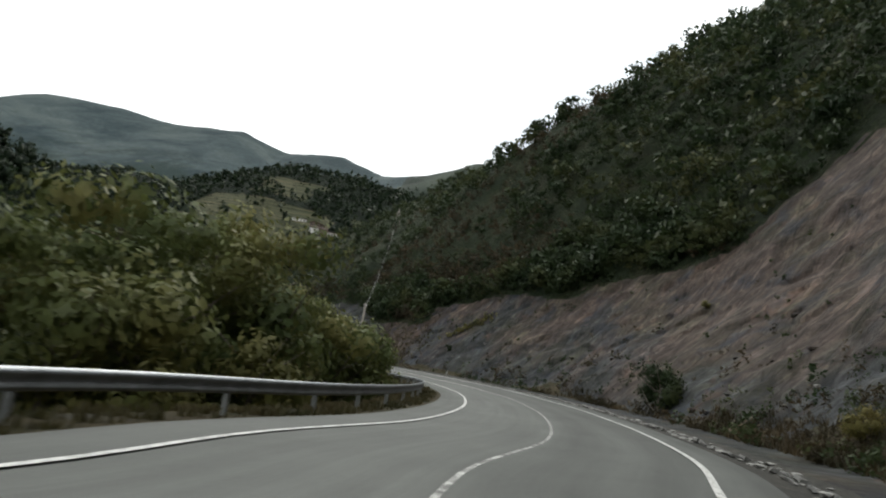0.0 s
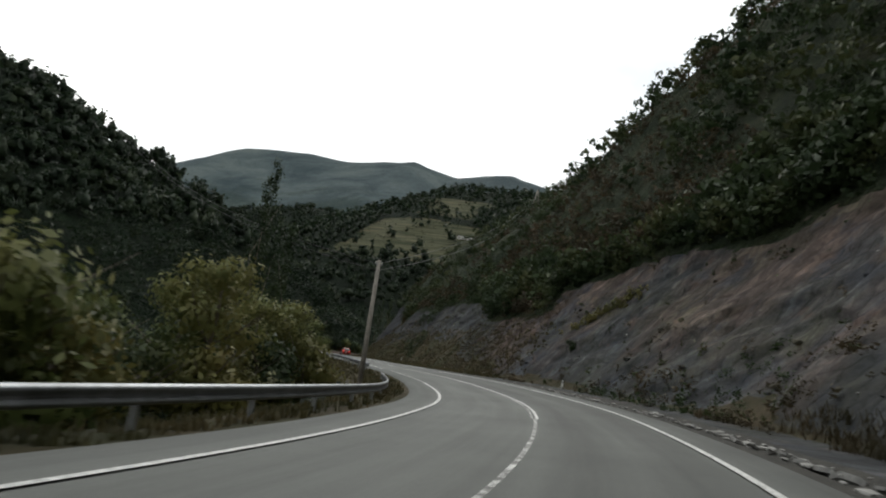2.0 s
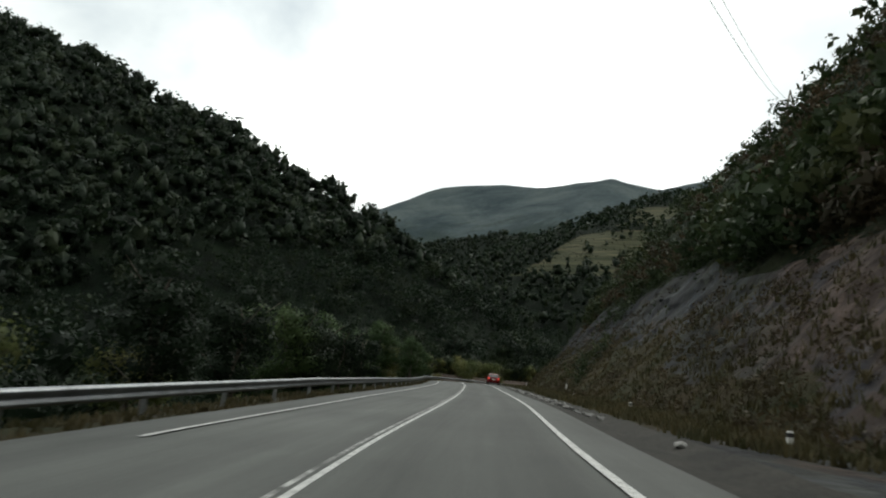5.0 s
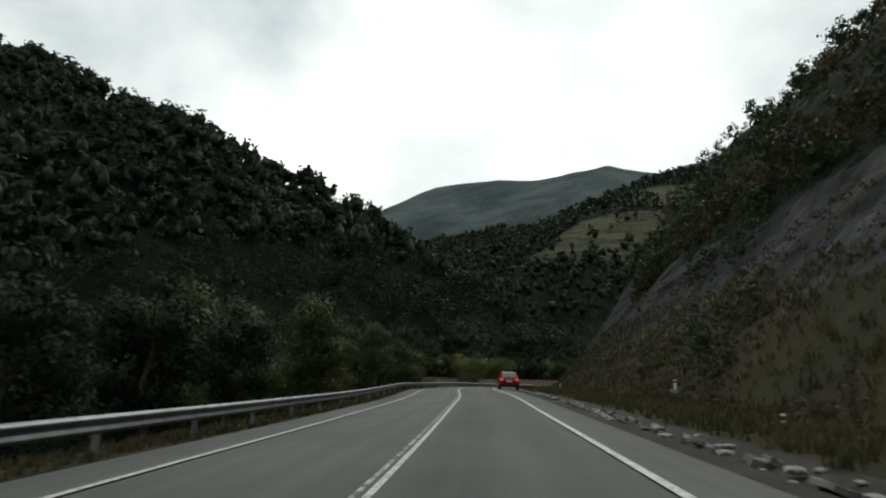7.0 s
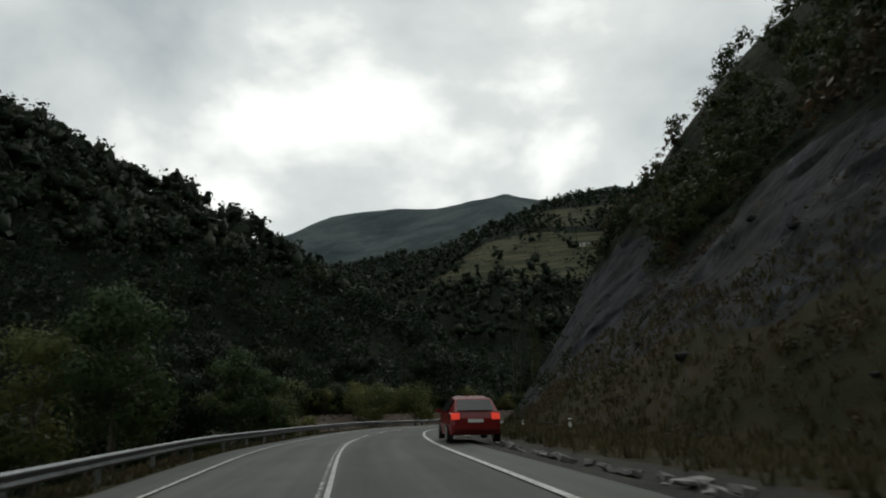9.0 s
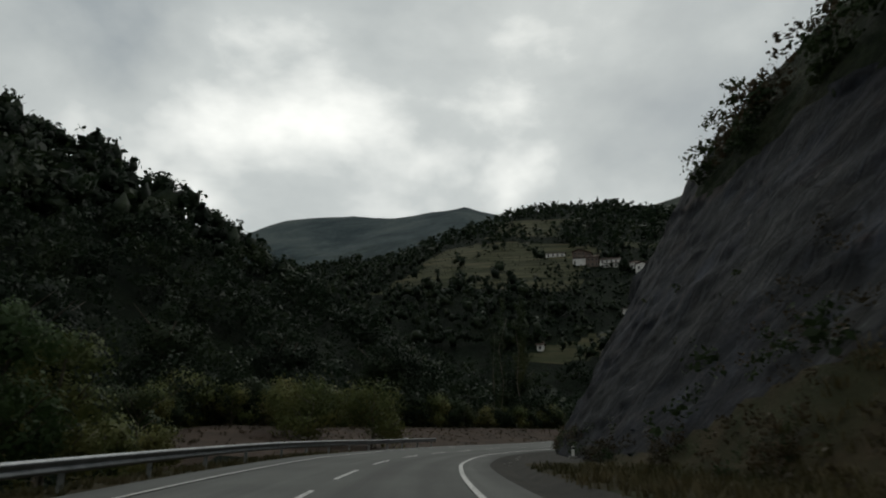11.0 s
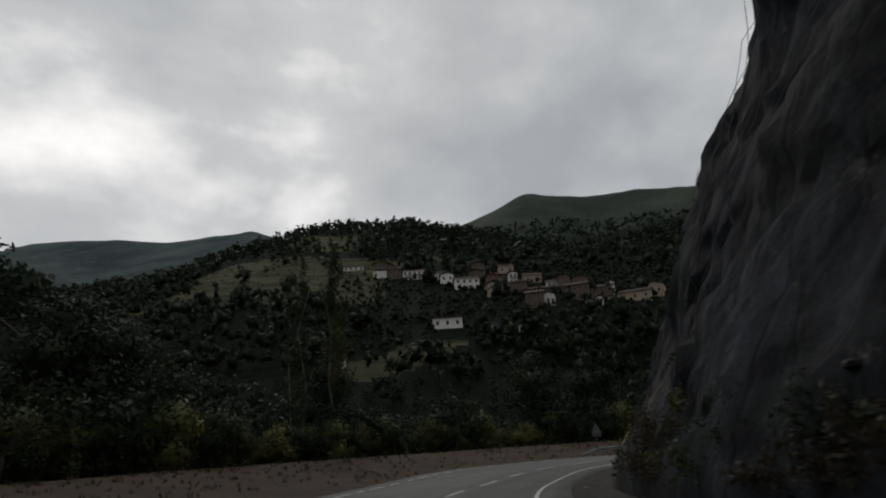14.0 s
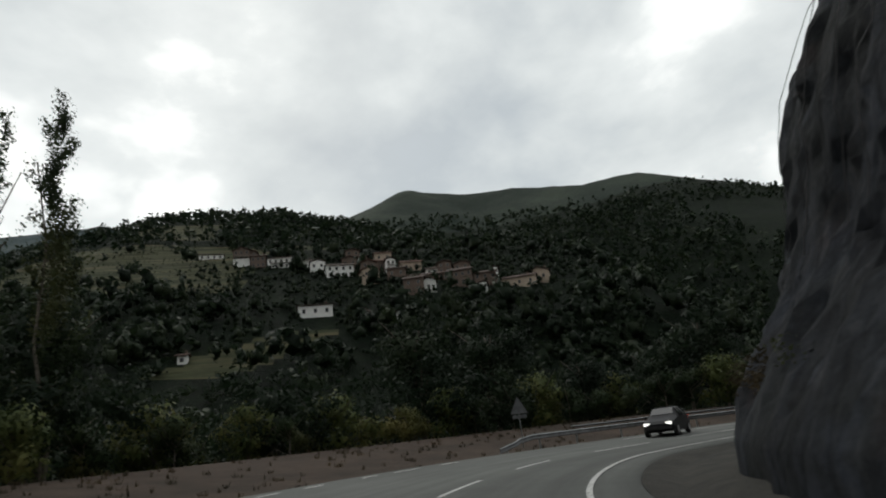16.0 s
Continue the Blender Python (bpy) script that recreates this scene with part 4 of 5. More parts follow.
# hedge lines along the meadow terraces
hx, hyy = [], []
for zt in np.arange(60, 190, 5.5):
    xs = np.arange(-290, -95, 2.6)
    yt = 575 + (zt - 90 + 0.05 * (xs + 104)) / 0.5 + 6 * fbm(xs / 30, xs * 0 + zt, 2, 77)
    m = meadow_mask(xs, yt) & (fbm(xs / 14, yt / 9, 3, 78) > -0.02)
    hx.append(xs[m]), hyy.append(yt[m])
hx, hyy = np.concatenate(hx), np.concatenate(hyy)
spots = np.column_stack([hx, hyy, land(hx, hyy) - 0.4])
forest("terrace_hedges", rng, spots, 1.6 + 3.0 * rng.random(len(spots)) ** 2, 14, 0.1, M_LEAF_WOOD, "dark hedges and bushes along the meadow terraces")

# scrub on the right-hand hillside
ys = np.where(rng.random(9800) < 0.5, -12 + 152 * rng.random(9800), -12 + 287 * rng.random(9800))
ws = 0.25 + 0.6 * rng.random(len(ys)) ** 1.0
ok = ws > rock_limit(ys, ws) + 0.01
ys, ws = ys[ok], ws[ok]
pts = np.array([hill_point(a, b_) for a, b_ in zip(ys, ws)])
up = smooth01(0.45, 0.75, ws)
size_ = (1.4 + 2.0 * rng.random(len(pts)) ** 1.4) * (1 + 0.6 * up)
dry = fbm(ys / 12, ws * 9, 3, 91) + 0.25 * (1 - up) - 0.12 * smooth01(60, 20, ys) + 0.1 * smooth01(80, 110, ys) > 0.36
fine_ = (ys > 150) & (ws < 0.74) & ~dry
gone = (ys > 150) & (ws >= 0.74) & (rng.random(len(ys)) < 0.6)
forest("cliff_top_scrub", rng, pts[fine_] - np.array([0, 0, 0.3]), size_[fine_] * 1.1, 150, 0.044, M_LEAF_SCRUB, "green scrub and small trees along the top of the cliff", spread=0.45)
dry = dry | fine_ | gone
forest("hillside_scrub", rng, pts[~dry] - np.array([0, 0, 0.35]), size_[~dry] * 1.35, 62, 0.061, M_LEAF_SCRUB, "dense green scrub on the steep hillside", spread=0.5)
dry = dry & ~fine_ & ~gone
forest("hillside_bracken", rng, pts[dry] - np.array([0, 0, 0.3]), size_[dry] * 0.8, 56, 0.062, M_LEAF_DRY, "brown dry bracken and heather above the rock cut", spread=0.55)
# sparse plants rooted in the bare rock
ys = -30 + 290 * rng.random(1300)
ws = 0.03 + 0.5 * rng.random(len(ys))
pts = np.array([hill_point(a, b_) for a, b_ in zip(ys, ws)])
m = (fbm(ys / 9, ws * 8, 3, 95) > 0.02) & ((ys < 185) | (rng.random(len(ys)) < 0.15))
forest("rock_plants", rng, pts[m] - np.array([0, 0, 0.12]), 0.2 + 0.5 * rng.random(m.sum()) ** 1.6, 26, 0.11, M_LEAF_SCRUB, "small green plants rooted in the rock face", spread=0.6)
ys = 84 + 108 * rng.random(2600)
ws = 0.04 + 0.5 * rng.random(len(ys)) ** 0.8
m = fbm(ys / 11, ws * 7, 4, 195) > 0.17 - 0.3 * smooth01(0.25, 0.45, ws)
pts = np.array([hill_point(a, b_) for a, b_ in zip(ys[m], ws[m])])
forest("ledge_scrub", rng, pts - np.array([0, 0, 0.2]), 0.5 + 1.5 * rng.random(len(pts)) ** 1.8, 56, 0.06, M_LEAF_SCRUB, "dark green scrub clinging to ledges of the slope", spread=0.6)
ys = 90 + 102 * rng.random(2400)
ws = 0.012 + 0.3 * rng.random(len(ys))
m = fbm(ys / 6, ws * 12, 4, 197) > 0.02
pts = np.array([hill_point(a, b_) for a, b_ in zip(ys[m], ws[m])])
forest("slope_bracken", rng, pts - np.array([0, 0, 0.12]), 0.3 + 0.6 * rng.random(len(pts)) ** 1.5, 34, 0.066, M_LEAF_DRY, "low brown bracken over the foot of the slope", spread=0.75)
ys = -14 + 108 * rng.random(1500)
ws = 0.01 + 0.5 * rng.random(len(ys)) ** 1.2
m = fbm(ys / 7, ws * 9, 4, 199) > 0.14 - 0.2 * smooth01(0.12, 0.0, ws)
pts = np.array([hill_point(a, b_) for a, b_ in zip(ys[m], ws[m])])
forest("rock_cut_weeds", rng, pts - np.array([0, 0, 0.1]), 0.25 + 0.5 * rng.random(len(pts)) ** 1.6, 30, 0.085, M_LEAF_DRY, "olive and brown weeds spread over the rock cut", spread=0.75)
for name_, mat_, seed_, text in (("foot_weeds", M_LEAF_DRY, 301, "brown weeds and dry stalks along the foot of the cut"), ("foot_shrubs", M_LEAF_SCRUB, 303, "low green shrubs along the foot of the cut")):
    ys = -14 + 92 * rng.random(1000)
    ws = 0.002 + 0.15 * rng.random(len(ys)) ** 1.7
    m = fbm(ys / 5, ws * 14, 3, seed_) + 0.16 * smooth01(45, 15, ys) > 0.1
    pts = np.array([hill_point(a, b_) for a, b_ in zip(ys[m], ws[m])])
    forest(name_, rng, pts - np.array([0, 0, 0.12]), 0.3 + 0.75 * rng.random(len(pts)) ** 1.8, 34, 0.075, mat_, text, spread=0.65)
for name_, mat_, seed_, text in (("cliff_foot_weeds", M_LEAF_DRY, 305, "brown weeds and dead grass along the foot of the dark cliff"), ("cliff_foot_shrubs", M_LEAF_SCRUB, 307, "low green shrubs at the foot of the dark cliff")):
    ys = 184 + 78 * rng.random(1100 if mat_ is M_LEAF_DRY else 170)
    ws = 0.001 + 0.055 * rng.random(len(ys)) ** 1.6
    m = fbm(ys / 4, ws * 20, 3, seed_) - 0.06 * smooth01(225, 245, ys) > -0.02
    pts = np.array([hill_point(a, b_) for a, b_ in zip(ys[m], ws[m])])
    forest(name_, rng, pts - np.array([0, 0, 0.1]), 0.25 + 0.7 * rng.random(len(pts)) ** 1.6, 64, 0.05, mat_, text, spread=0.6)
q_ = rng.random(70)
pts = np.array([hill_point(91.6 - 3.6 * k + 0.7 * rng.normal(), 0.185 + 0.09 * k + 0.008 * rng.normal()) for k in q_])
forest("yellow_grass_streak", rng, pts - np.array([0, 0, 0.1]), 0.35 + 0.6 * rng.random(len(pts)), 46, 0.09, M_LEAF_YELLOW, "streak of yellow-green grass on the bare slope", spread=0.7)


# dry grass tufts on verges and at the foot of the rock
def tufts(name, base, height, material, label, blades=7):
    n_ = len(base)
    a = rng.random((n_, blades)) * 6.283
    lean = 0.25 + 0.5 * rng.random((n_, blades))
    h = height * (0.6 + 0.7 * rng.random((n_, blades)))
    w_ = 0.02 + 0.025 * rng.random((n_, blades))
    off = rng.normal(size=(n_, blades, 2)) * 0.09
    p0 = base[:, None, :] + np.concatenate([off, np.zeros((n_, blades, 1))], -1)
    d = np.stack([np.cos(a), np.sin(a)], -1)
    side = np.stack([-np.sin(a), np.cos(a)], -1) * w_[..., None]
    z0, z1 = p0[..., 2:] - 0.03, p0[..., 2:] + h[..., None]
    b0 = np.concatenate([p0[..., :2] - side, z0], -1)
    b1 = np.concatenate([p0[..., :2] + side, z0], -1)
    tip = p0[..., :2] + d * (lean * h)[..., None]
    t0 = np.concatenate([tip - side * 0.25, z1], -1)
    t1 = np.concatenate([tip + side * 0.25, z1], -1)
    q = np.stack([b0, b1, t1, t0], -2).reshape(-1, 4, 3)
    return tagged(quads_mesh(name, q, material), label, "grass", kind="stuff")


ys = 95 + 90 * rng.random(4400)
ws = 0.22 * rng.random(len(ys)) ** 1.3
tufts("dry_grass", np.array([hill_point(a, b_) for a, b_ in zip(ys, ws)]), 0.22, M_LEAF_VERGE, "brown dry grass at the foot of the rock")
i_ = rng.integers(int(np.argmax(CL[:, 1] > 92)), int(np.argmax(CL[:, 1] > 190)), 3800)
f_ = rng.random(len(i_)) ** 0.8
a_ = at_road(5.7, 0.0, i_)
b_ = np.column_stack([toe_x(CL[i_, 1]) + 1.0, CL[i_, 1], road_z(CL[i_, 1]) + 0.42])
tufts("bank_grass", a_ + (b_ - a_) * f_[:, None], 0.2, M_LEAF_VERGE, "brown dry grass on the strip beside the gutter", 5)
ys = -15 + 110 * rng.random(2400)
ws = 0.06 * rng.random(len(ys)) ** 1.4
m = fbm(ys / 6, ws * 20, 3, 97) + 0.25 * smooth01(30, 16, ys) > 0.07
ys, ws = ys[m], ws[m]
tufts("foot_grass", np.array([hill_point(a, b_) for a, b_ in zip(ys, ws)]), 0.33, M_LEAF_DRY, "tufts of grass along the foot of the rock cut")
i_ = rng.integers(20, int(np.argmax(CL[:, 1] > 205)), 4200)
u_ = -4.75 - 2.6 * rng.random(len(i_))
base = np.column_stack([CL[i_] + NORM[i_] * u_[:, None], CZ[i_] + CB[i_] * u_ - np.interp(-u_, [4.4, 5.3, 6.6, 8.5], [0.03, 0.12, 0.2, 0.9])])
tufts("verge_grass", base, 0.15, M_LEAF_VERGE, "grass and weeds under the guard rail")
i_ = rng.integers(int(np.argmax(CL[:, 1] > 205)), MONO - 5, 800)
u_ = -9 - 17 * rng.random(len(i_)) ** 0.6
base = np.column_stack([CL[i_] + NORM[i_] * u_[:, None], np.zeros(len(i_))])
base[:, 2] = land(base[:, 0], base[:, 1])
tufts("layby_grass", base, 0.22, M_LEAF_DRY, "dry brown grass beside the lay-by")

# trees and bushes just behind the left rail
kinds = [tree_thing("roadside_tree", rng, 7.5, 2.9, 0.8, 4200, 0.105, M_LEAF_BUSH, "broadleaf tree with yellow-green leaves below the road edge", "tree", 16, "roadside trees"),
         tree_thing("roadside_tree", rng, 9.0, 3.2, 1.0, 4200, 0.115, M_LEAF_WOOD, "dark green broadleaf tree below the road edge", "tree", 17, "roadside trees"),
         tree_thing("roadside_bush", rng, 3.4, 2.2, 0.2, 1600, 0.105, M_LEAF_BUSH, "yellow-green hedge bush behind the guard rail", "bush", 12, "roadside bushes"),
         tree_thing("roadside_bush", rng, 2.6, 1.9, 0.1, 1600, 0.09, M_LEAF_SCRUB, "low leafy green bush beside the road", "bush", 10, "roadside bushes"),
         tree_thing("roadside_bush", rng, 2.2, 1.8, 0.1, 1500, 0.09, M_LEAF_YELLOW, "yellowing autumn bush beside the road", "bush", 9, "roadside bushes")]
kinds.append(tree_thing("valley_tree", rng, 11.0, 3.6, 0.6, 5200, 0.14, M_LEAF_TREE, "broad round green tree standing below the road", "tree", 26, "valley trees"))
kinds.append(tree_thing("bend_bush", rng, 5.6, 4.0, 0.2, 4200, 0.12, M_LEAF_BUSH, "wide olive-green bush beside the lay-by", "bush", 22, "lay-by bushes"))
place, extra = [], []
for y in np.arange(-10, 60, 2.3):
    place.append((y, -8.4 - 2.2 * rng.random(), int(rng.choice([2, 2, 3, 4])), 0.95 + 0.45 * rng.random()))
for y in np.arange(-14, 34, 3.6):
    place.append((y, -10.5 - 3 * rng.random(), 0, (0.85 if y < 24 else 0.72) + 0.3 * rng.random()))
for y in np.arange(34, 62, 4.5):
    place.append((y, -13.0 - 3 * rng.random(), int(rng.random() < 0.4), 0.6 + 0.25 * rng.random()))
for y in np.arange(40, 68, 2.8):
    place.append((y, -10.2 - 2.6 * rng.random(), 0, 0.62 + 0.25 * rng.random()))
for y in np.arange(80, 196, 5.0):
    place.append((y, -10 - 5 * rng.random(), int(rng.choice([0, 1, 1, 2])), 0.72 + 0.35 * rng.random()))
for y in np.arange(192, 270, 2.3):
    place.append((y, (-13 if y < 205 else -26) - 6 * rng.random(), int(rng.choice([2, 2, 3, 3, 3, 3, 4])), 1.1 + 0.6 * rng.random()))
for y in np.arange(262, 285, 2.2):
    place.append((y, -27 - 5 * rng.random(), int(rng.choice([2, 3, 4])), 0.9 + 0.5 * rng.random()))
for y in np.arange(206, 286, 1.7):
    for u_, pick_ in ((-28.5, (2, 2, 3, 3, 4)), (-34, (2, 3, 3, 1))):
        place.append((y + rng.random(), u_ - 4 * rng.random(), int(rng.choice(pick_)), (1.15 if pick_[-1] == 4 else 1.4) + 0.6 * rng.random()))
for x_ in np.arange(-60, 30, 3.2):
    extra.append((x_, 309 + 4 * rng.random(), int(rng.choice([2, 3, 3, 3])), 1.2 + 0.6 * rng.random()))
    extra.append((x_, 317 + 4 * rng.random(), int(rng.choice([1, 3, 3])), 1.0 + 0.6 * rng.random()))
used = set()


def plant(k, x_, y_, z_, s):
    m = Matrix.Translation((x_, y_, z_ - 0.1)) @ Matrix.Rotation(rng.random() * 6.283, 4, "Z")
    if k in used:
        ob = copy_thing(kinds[k], m)
    else:
        ob = kinds[k]
        ob.matrix_basis = m
        used.add(k)
    ob.scale = (s, s, s)


for y, u, k, s in place:
    i = int(np.argmin(np.abs(CL[:MONO, 1] - y)))
    x_, y_ = CL[i] + NORM[i] * u
    plant(k, x_, y_, float(land(np.array([x_]), np.array([y_]))[0]), s)
for x_, y_, k, s in extra:
    plant(k, x_, y_, float(land(np.array([x_]), np.array([y_]))[0]), s)
# round trees below the straight, an olive tree behind the first rail, wide bushes by the lay-by
for x_, y_, top, k in ((-14.4, 37.5, 6.7, 0), (-12.5, 29.0, 6.3, 0), (-11.5, 21.0, 6.2, 0), (-60.8, 143.0, 6.4, 5), (-71.0, 145.0, 6.5, 5), (-55.5, 133, 4.6, 5), (-64, 154, 5.2, 5), (-49.5, 124.5, 3.8, 5), (-73, 160, 5.5, 5), (-77, 172, 4.8, 5), (-83, 182, 4.0, 5), (-62, 133, 6.5, 5),
                       (-42, 112, 4.6, 5), (-52, 118, 5.4, 5), (-94.2, 215.6, 3.3, 6), (-91.2, 221.2, 3.3, 6), (-99, 219, 3.0, 6), (-103, 226, 2.6, 6)):
    z_ = float(land(np.array([x_]), np.array([y_]))[0])
    plant(k, x_, y_, z_, (top - z_) / {0: 7.5, 5: 11.0, 6: 5.6}[k])
# green shrub at the foot of the rock, yellow bushes at the bend
for y, w_, k, s in ((38.6, 0.03, 3, 1.1), (40.6, 0.05, 3, 0.8), (19.0, 0.05, 4, 0.5), (52, 0.3, 4, 0.35), (148, 0.06, 3, 0.35), (88, 0.12, 3, 0.4), (240, 0.02, 3, 0.4)):
    x_, y_, z_ = hill_point(y, w_)
    plant(k, float(x_), float(y_), float(z_), s)


def poplar(x, y, z, height, stems, label, seed, dense=1.0, wide=1.0, leaf=0.14, apart=0.95):
    """Upright stems with steep thin branches, each with its own sleeve of small leaves."""
    r = np.random.default_rng(seed)
    root = tagged(new("poplar_tree"), label, "tree", "poplar trees")
    for k in range(stems):
        h = height * (1.0 if k == 0 else 0.72 + 0.24 * r.random())
        dx, dy = (0, 0) if k == 0 else r.normal(size=2) * apart
        v, f = wood_mesh(r, h, 0.7, h * 0.25, 8, 5, 0.28)
        mesh_ob("trunk", v + np.array([dx, dy, 0]), f, M_BARK, root, smooth=True)
        blobs = []
        for j in range(46):
            q = 0.16 + 0.8 * (j + r.random()) / 46
            reach = wide * (0.1 + 1.15 * (1 - q) ** 0.85 * min(1.0, q * 2.6)) * (0.45 + 0.65 * r.random())
            ang, steps = r.random() * 6.283, 5
            for i_ in range(steps):
                g_ = (i_ + 1) / steps
                sz = (0.2 + 0.24 * r.random()) * max(1.0, wide / 2)
                blobs.append((dx + math.cos(ang) * reach * g_, dy + math.sin(ang) * reach * g_, min(h, h * q + reach * 1.5 * g_), sz, sz, sz * 1.7))
        leafy_mesh("crown", *leaf_cloud(r, int(2800 * dense), blobs, leaf), M_LEAF_SCRUB, root)
    root.location = (x, y, z)
    return root


poplar(-19.6, 70.8, -6.0, 20, 4, "tall thin poplar with sparse leaves behind the rail", 3, 0.6, 1.3, 0.085, 1.5)
poplar(-96.2, 287.0, -5.0, 29, 1, "tall slender poplar with thinning grey-green leaves", 4, 3.0, 3.2, 0.1)
poplar(-100.4, 288.0, -5.0, 29.5, 2, "tall bare-topped poplar beside another", 5, 0.8, 2.4, 0.1)


# ---- guard rails ----
def rail_run(pts, label, post_step=4):
    """pts: array of base points along the run."""
    root = tagged(new("guard_rail"), label, "guard rail", "guard rails")
    d = np.gradient(pts[:, :2], axis=0)
    d /= np.linalg.norm(d, axis=1)[:, None]
    side = np.stack([d[:, 1], -d[:, 0]], 1)
    prof = [(0.0, 0.43), (0.075, 0.47), (0.08, 0.51), (0.005, 0.565), (0.005, 0.60), (0.08, 0.655), (0.075, 0.70), (0.0, 0.745), (-0.012, 0.745), (-0.012, 0.43)]
    prof.append(prof[0])
    v = np.stack([np.column_stack([pts[:, :2] + side * o, pts[:, 2] + h]) for o, h in prof], 1)
    mesh_ob("rail_beam", v.reshape(-1, 3), grid_faces(*v.shape[:2]), M_GALV, root, smooth=False)
    for i in range(1, len(pts) - 1, post_step):
        bm = bmesh.new()
        bmesh.ops.create_cube(bm, size=1)
        bmesh.ops.transform(bm, matrix=Matrix.Translation((pts[i, 0] - side[i, 0] * 0.09, pts[i, 1] - side[i, 1] * 0.09, pts[i, 2] + 0.2)) @ Matrix.Rotation(math.atan2(d[i, 1], d[i, 0]), 4, "Z") @ Matrix.Diagonal((0.06, 0.12, 0.94, 1)), verts=bm.verts)
        part("rail_post", bm, M_GALV_DULL, root)
    return root


def road_index(y):
    return int(np.argmin(np.abs(CL[:MONO, 1] - y)))


i_ = np.arange(road_index(-40), road_index(76.5))
rail_run(at_road(np.full(len(i_), -5.5), -0.14 - 0.28 * smooth01(40, 70, CL[i_, 1]), i_), "long galvanised guard rail round the bend, dirty steel")
i_ = np.arange(road_index(84), road_index(229))
rail_run(at_road(np.interp(CL[i_, 1], [84, 195, 215, 229], [-5.3, -5.3, -6.2, -7.6]), -0.14, i_), "galvanised guard rail along the straight above the valley")
ramp_ = spline([(-69.4, 286.4), (-68.2, 287.3), (-66.8, 288.3), (-60, 292.2), (-48, 296.2), (-32, 299), (-8, 300.5), (20, 300)])
rz = np.interp(np.arange(len(ramp_)), [0, 4], [-2.95, -2.35])
rail_run(np.column_stack([ramp_, rz]), "guard rail with a ramped end at the outside of the bend")
ramp_ = spline([(-60.1, 302), (-48, 305.5), (-32, 308), (-8, 309.5), (20, 309)])
rail_run(np.column_stack([ramp_, np.full(len(ramp_), -2.05)]), "second guard rail set behind the first on the bend")


# ---- poles, wires, posts, sign ----
def cone(bm, p, r1, r2, h, seg=10):
    res = bmesh.ops.create_cone(bm, cap_ends=True, segments=seg, radius1=r1, radius2=r2, depth=h)
    bmesh.ops.translate(bm, vec=(p[0], p[1], p[2] + h / 2), verts=res["verts"])


def box(bm, c_, size, turn=0.0):
    res = bmesh.ops.create_cube(bm, size=1)
    bmesh.ops.transform(bm, matrix=Matrix.Translation(c_) @ Matrix.Rotation(turn, 4, "Z") @ Matrix.Diagonal((*size, 1)), verts=res["verts"])
    return res["verts"]


def wire(name, a, b_, sag, parent, r=0.016):
    cu = bpy.data.curves.new(name, "CURVE")
    cu.dimensions, cu.bevel_depth, cu.bevel_resolution = "3D", r, 1
    sp = cu.splines.new("POLY")
    sp.points.add(24)
    for k in range(25):
        t = k / 24
        p = Vector(a).lerp(Vector(b_), t)
        sp.points[k].co = (p.x, p.y, p.z - sag * 4 * t * (1 - t), 1)
    cu.materials.append(M_WIRE)
    ob = new(name, cu)
    ob.parent = parent
    return ob


def wood_pole(x, y, z0, z1, label):
    root = tagged(new("telephone_pole"), label, "pole", "telephone poles")
    bm = bmesh.new()
    cone(bm, (x, y, z0), 0.16, 0.11, z1 - z0, 12)
    part("pole_shaft", bm, M_WOODPOLE, root, smooth=True)
    bm = bmesh.new()
    box(bm, (x, y, z1 - 0.25), (0.5, 0.07, 0.08), 0.9)
    part("bracket", bm, M_GALV_DULL, root)
    for s in (-0.2, 0.2):
        bm = bmesh.new()
        cone(bm, (x + s * 0.62, y + s * 0.78, z1 - 0.22), 0.035, 0.025, 0.14, 8)
        part("insulator", bm, M_WHITE, root)
    return root


pole = wood_pole(-9.05, 66.8, -2.2, 6.35, "weathered grey wooden telephone pole behind the rail")
hp = [float(v) for v in hill_point(170, 0.6)]
pole_up = tagged(new("pole_frame"), "grey wooden two-legged pole frame high in the hillside scrub", "pole", "telephone poles")
for dx in (-1.1, 1.1):
    bm = bmesh.new()
    cone(bm, (0, 0, 0), 0.14, 0.1, 6.2, 10)
    bmesh.ops.transform(bm, matrix=Matrix.Translation((hp[0] + dx, hp[1], hp[2] - 0.9)) @ Matrix.Rotation(-math.atan2(dx, 6.0), 4, "Y"), verts=bm.verts)
    part("pole_leg", bm, M_WOODPOLE, pole_up, smooth=True)
bm = bmesh.new()
box(bm, (hp[0], hp[1], hp[2] + 2.4), (1.2, 0.1, 0.12))
part("cross_bar", bm, M_WOODPOLE, pole_up)
for dz, up_, sg in ((6.15, 4.9, 2.1), (5.75, 4.6, 2.7)):
    wire("wire", (-9.05, 66.8, dz), (hp[0], hp[1], hp[2] + up_ - 1.3), sg, pole)
    wire("wire", (-9.05, 66.8, dz), (-62, 96, 19.5 + dz), 2.4, pole)


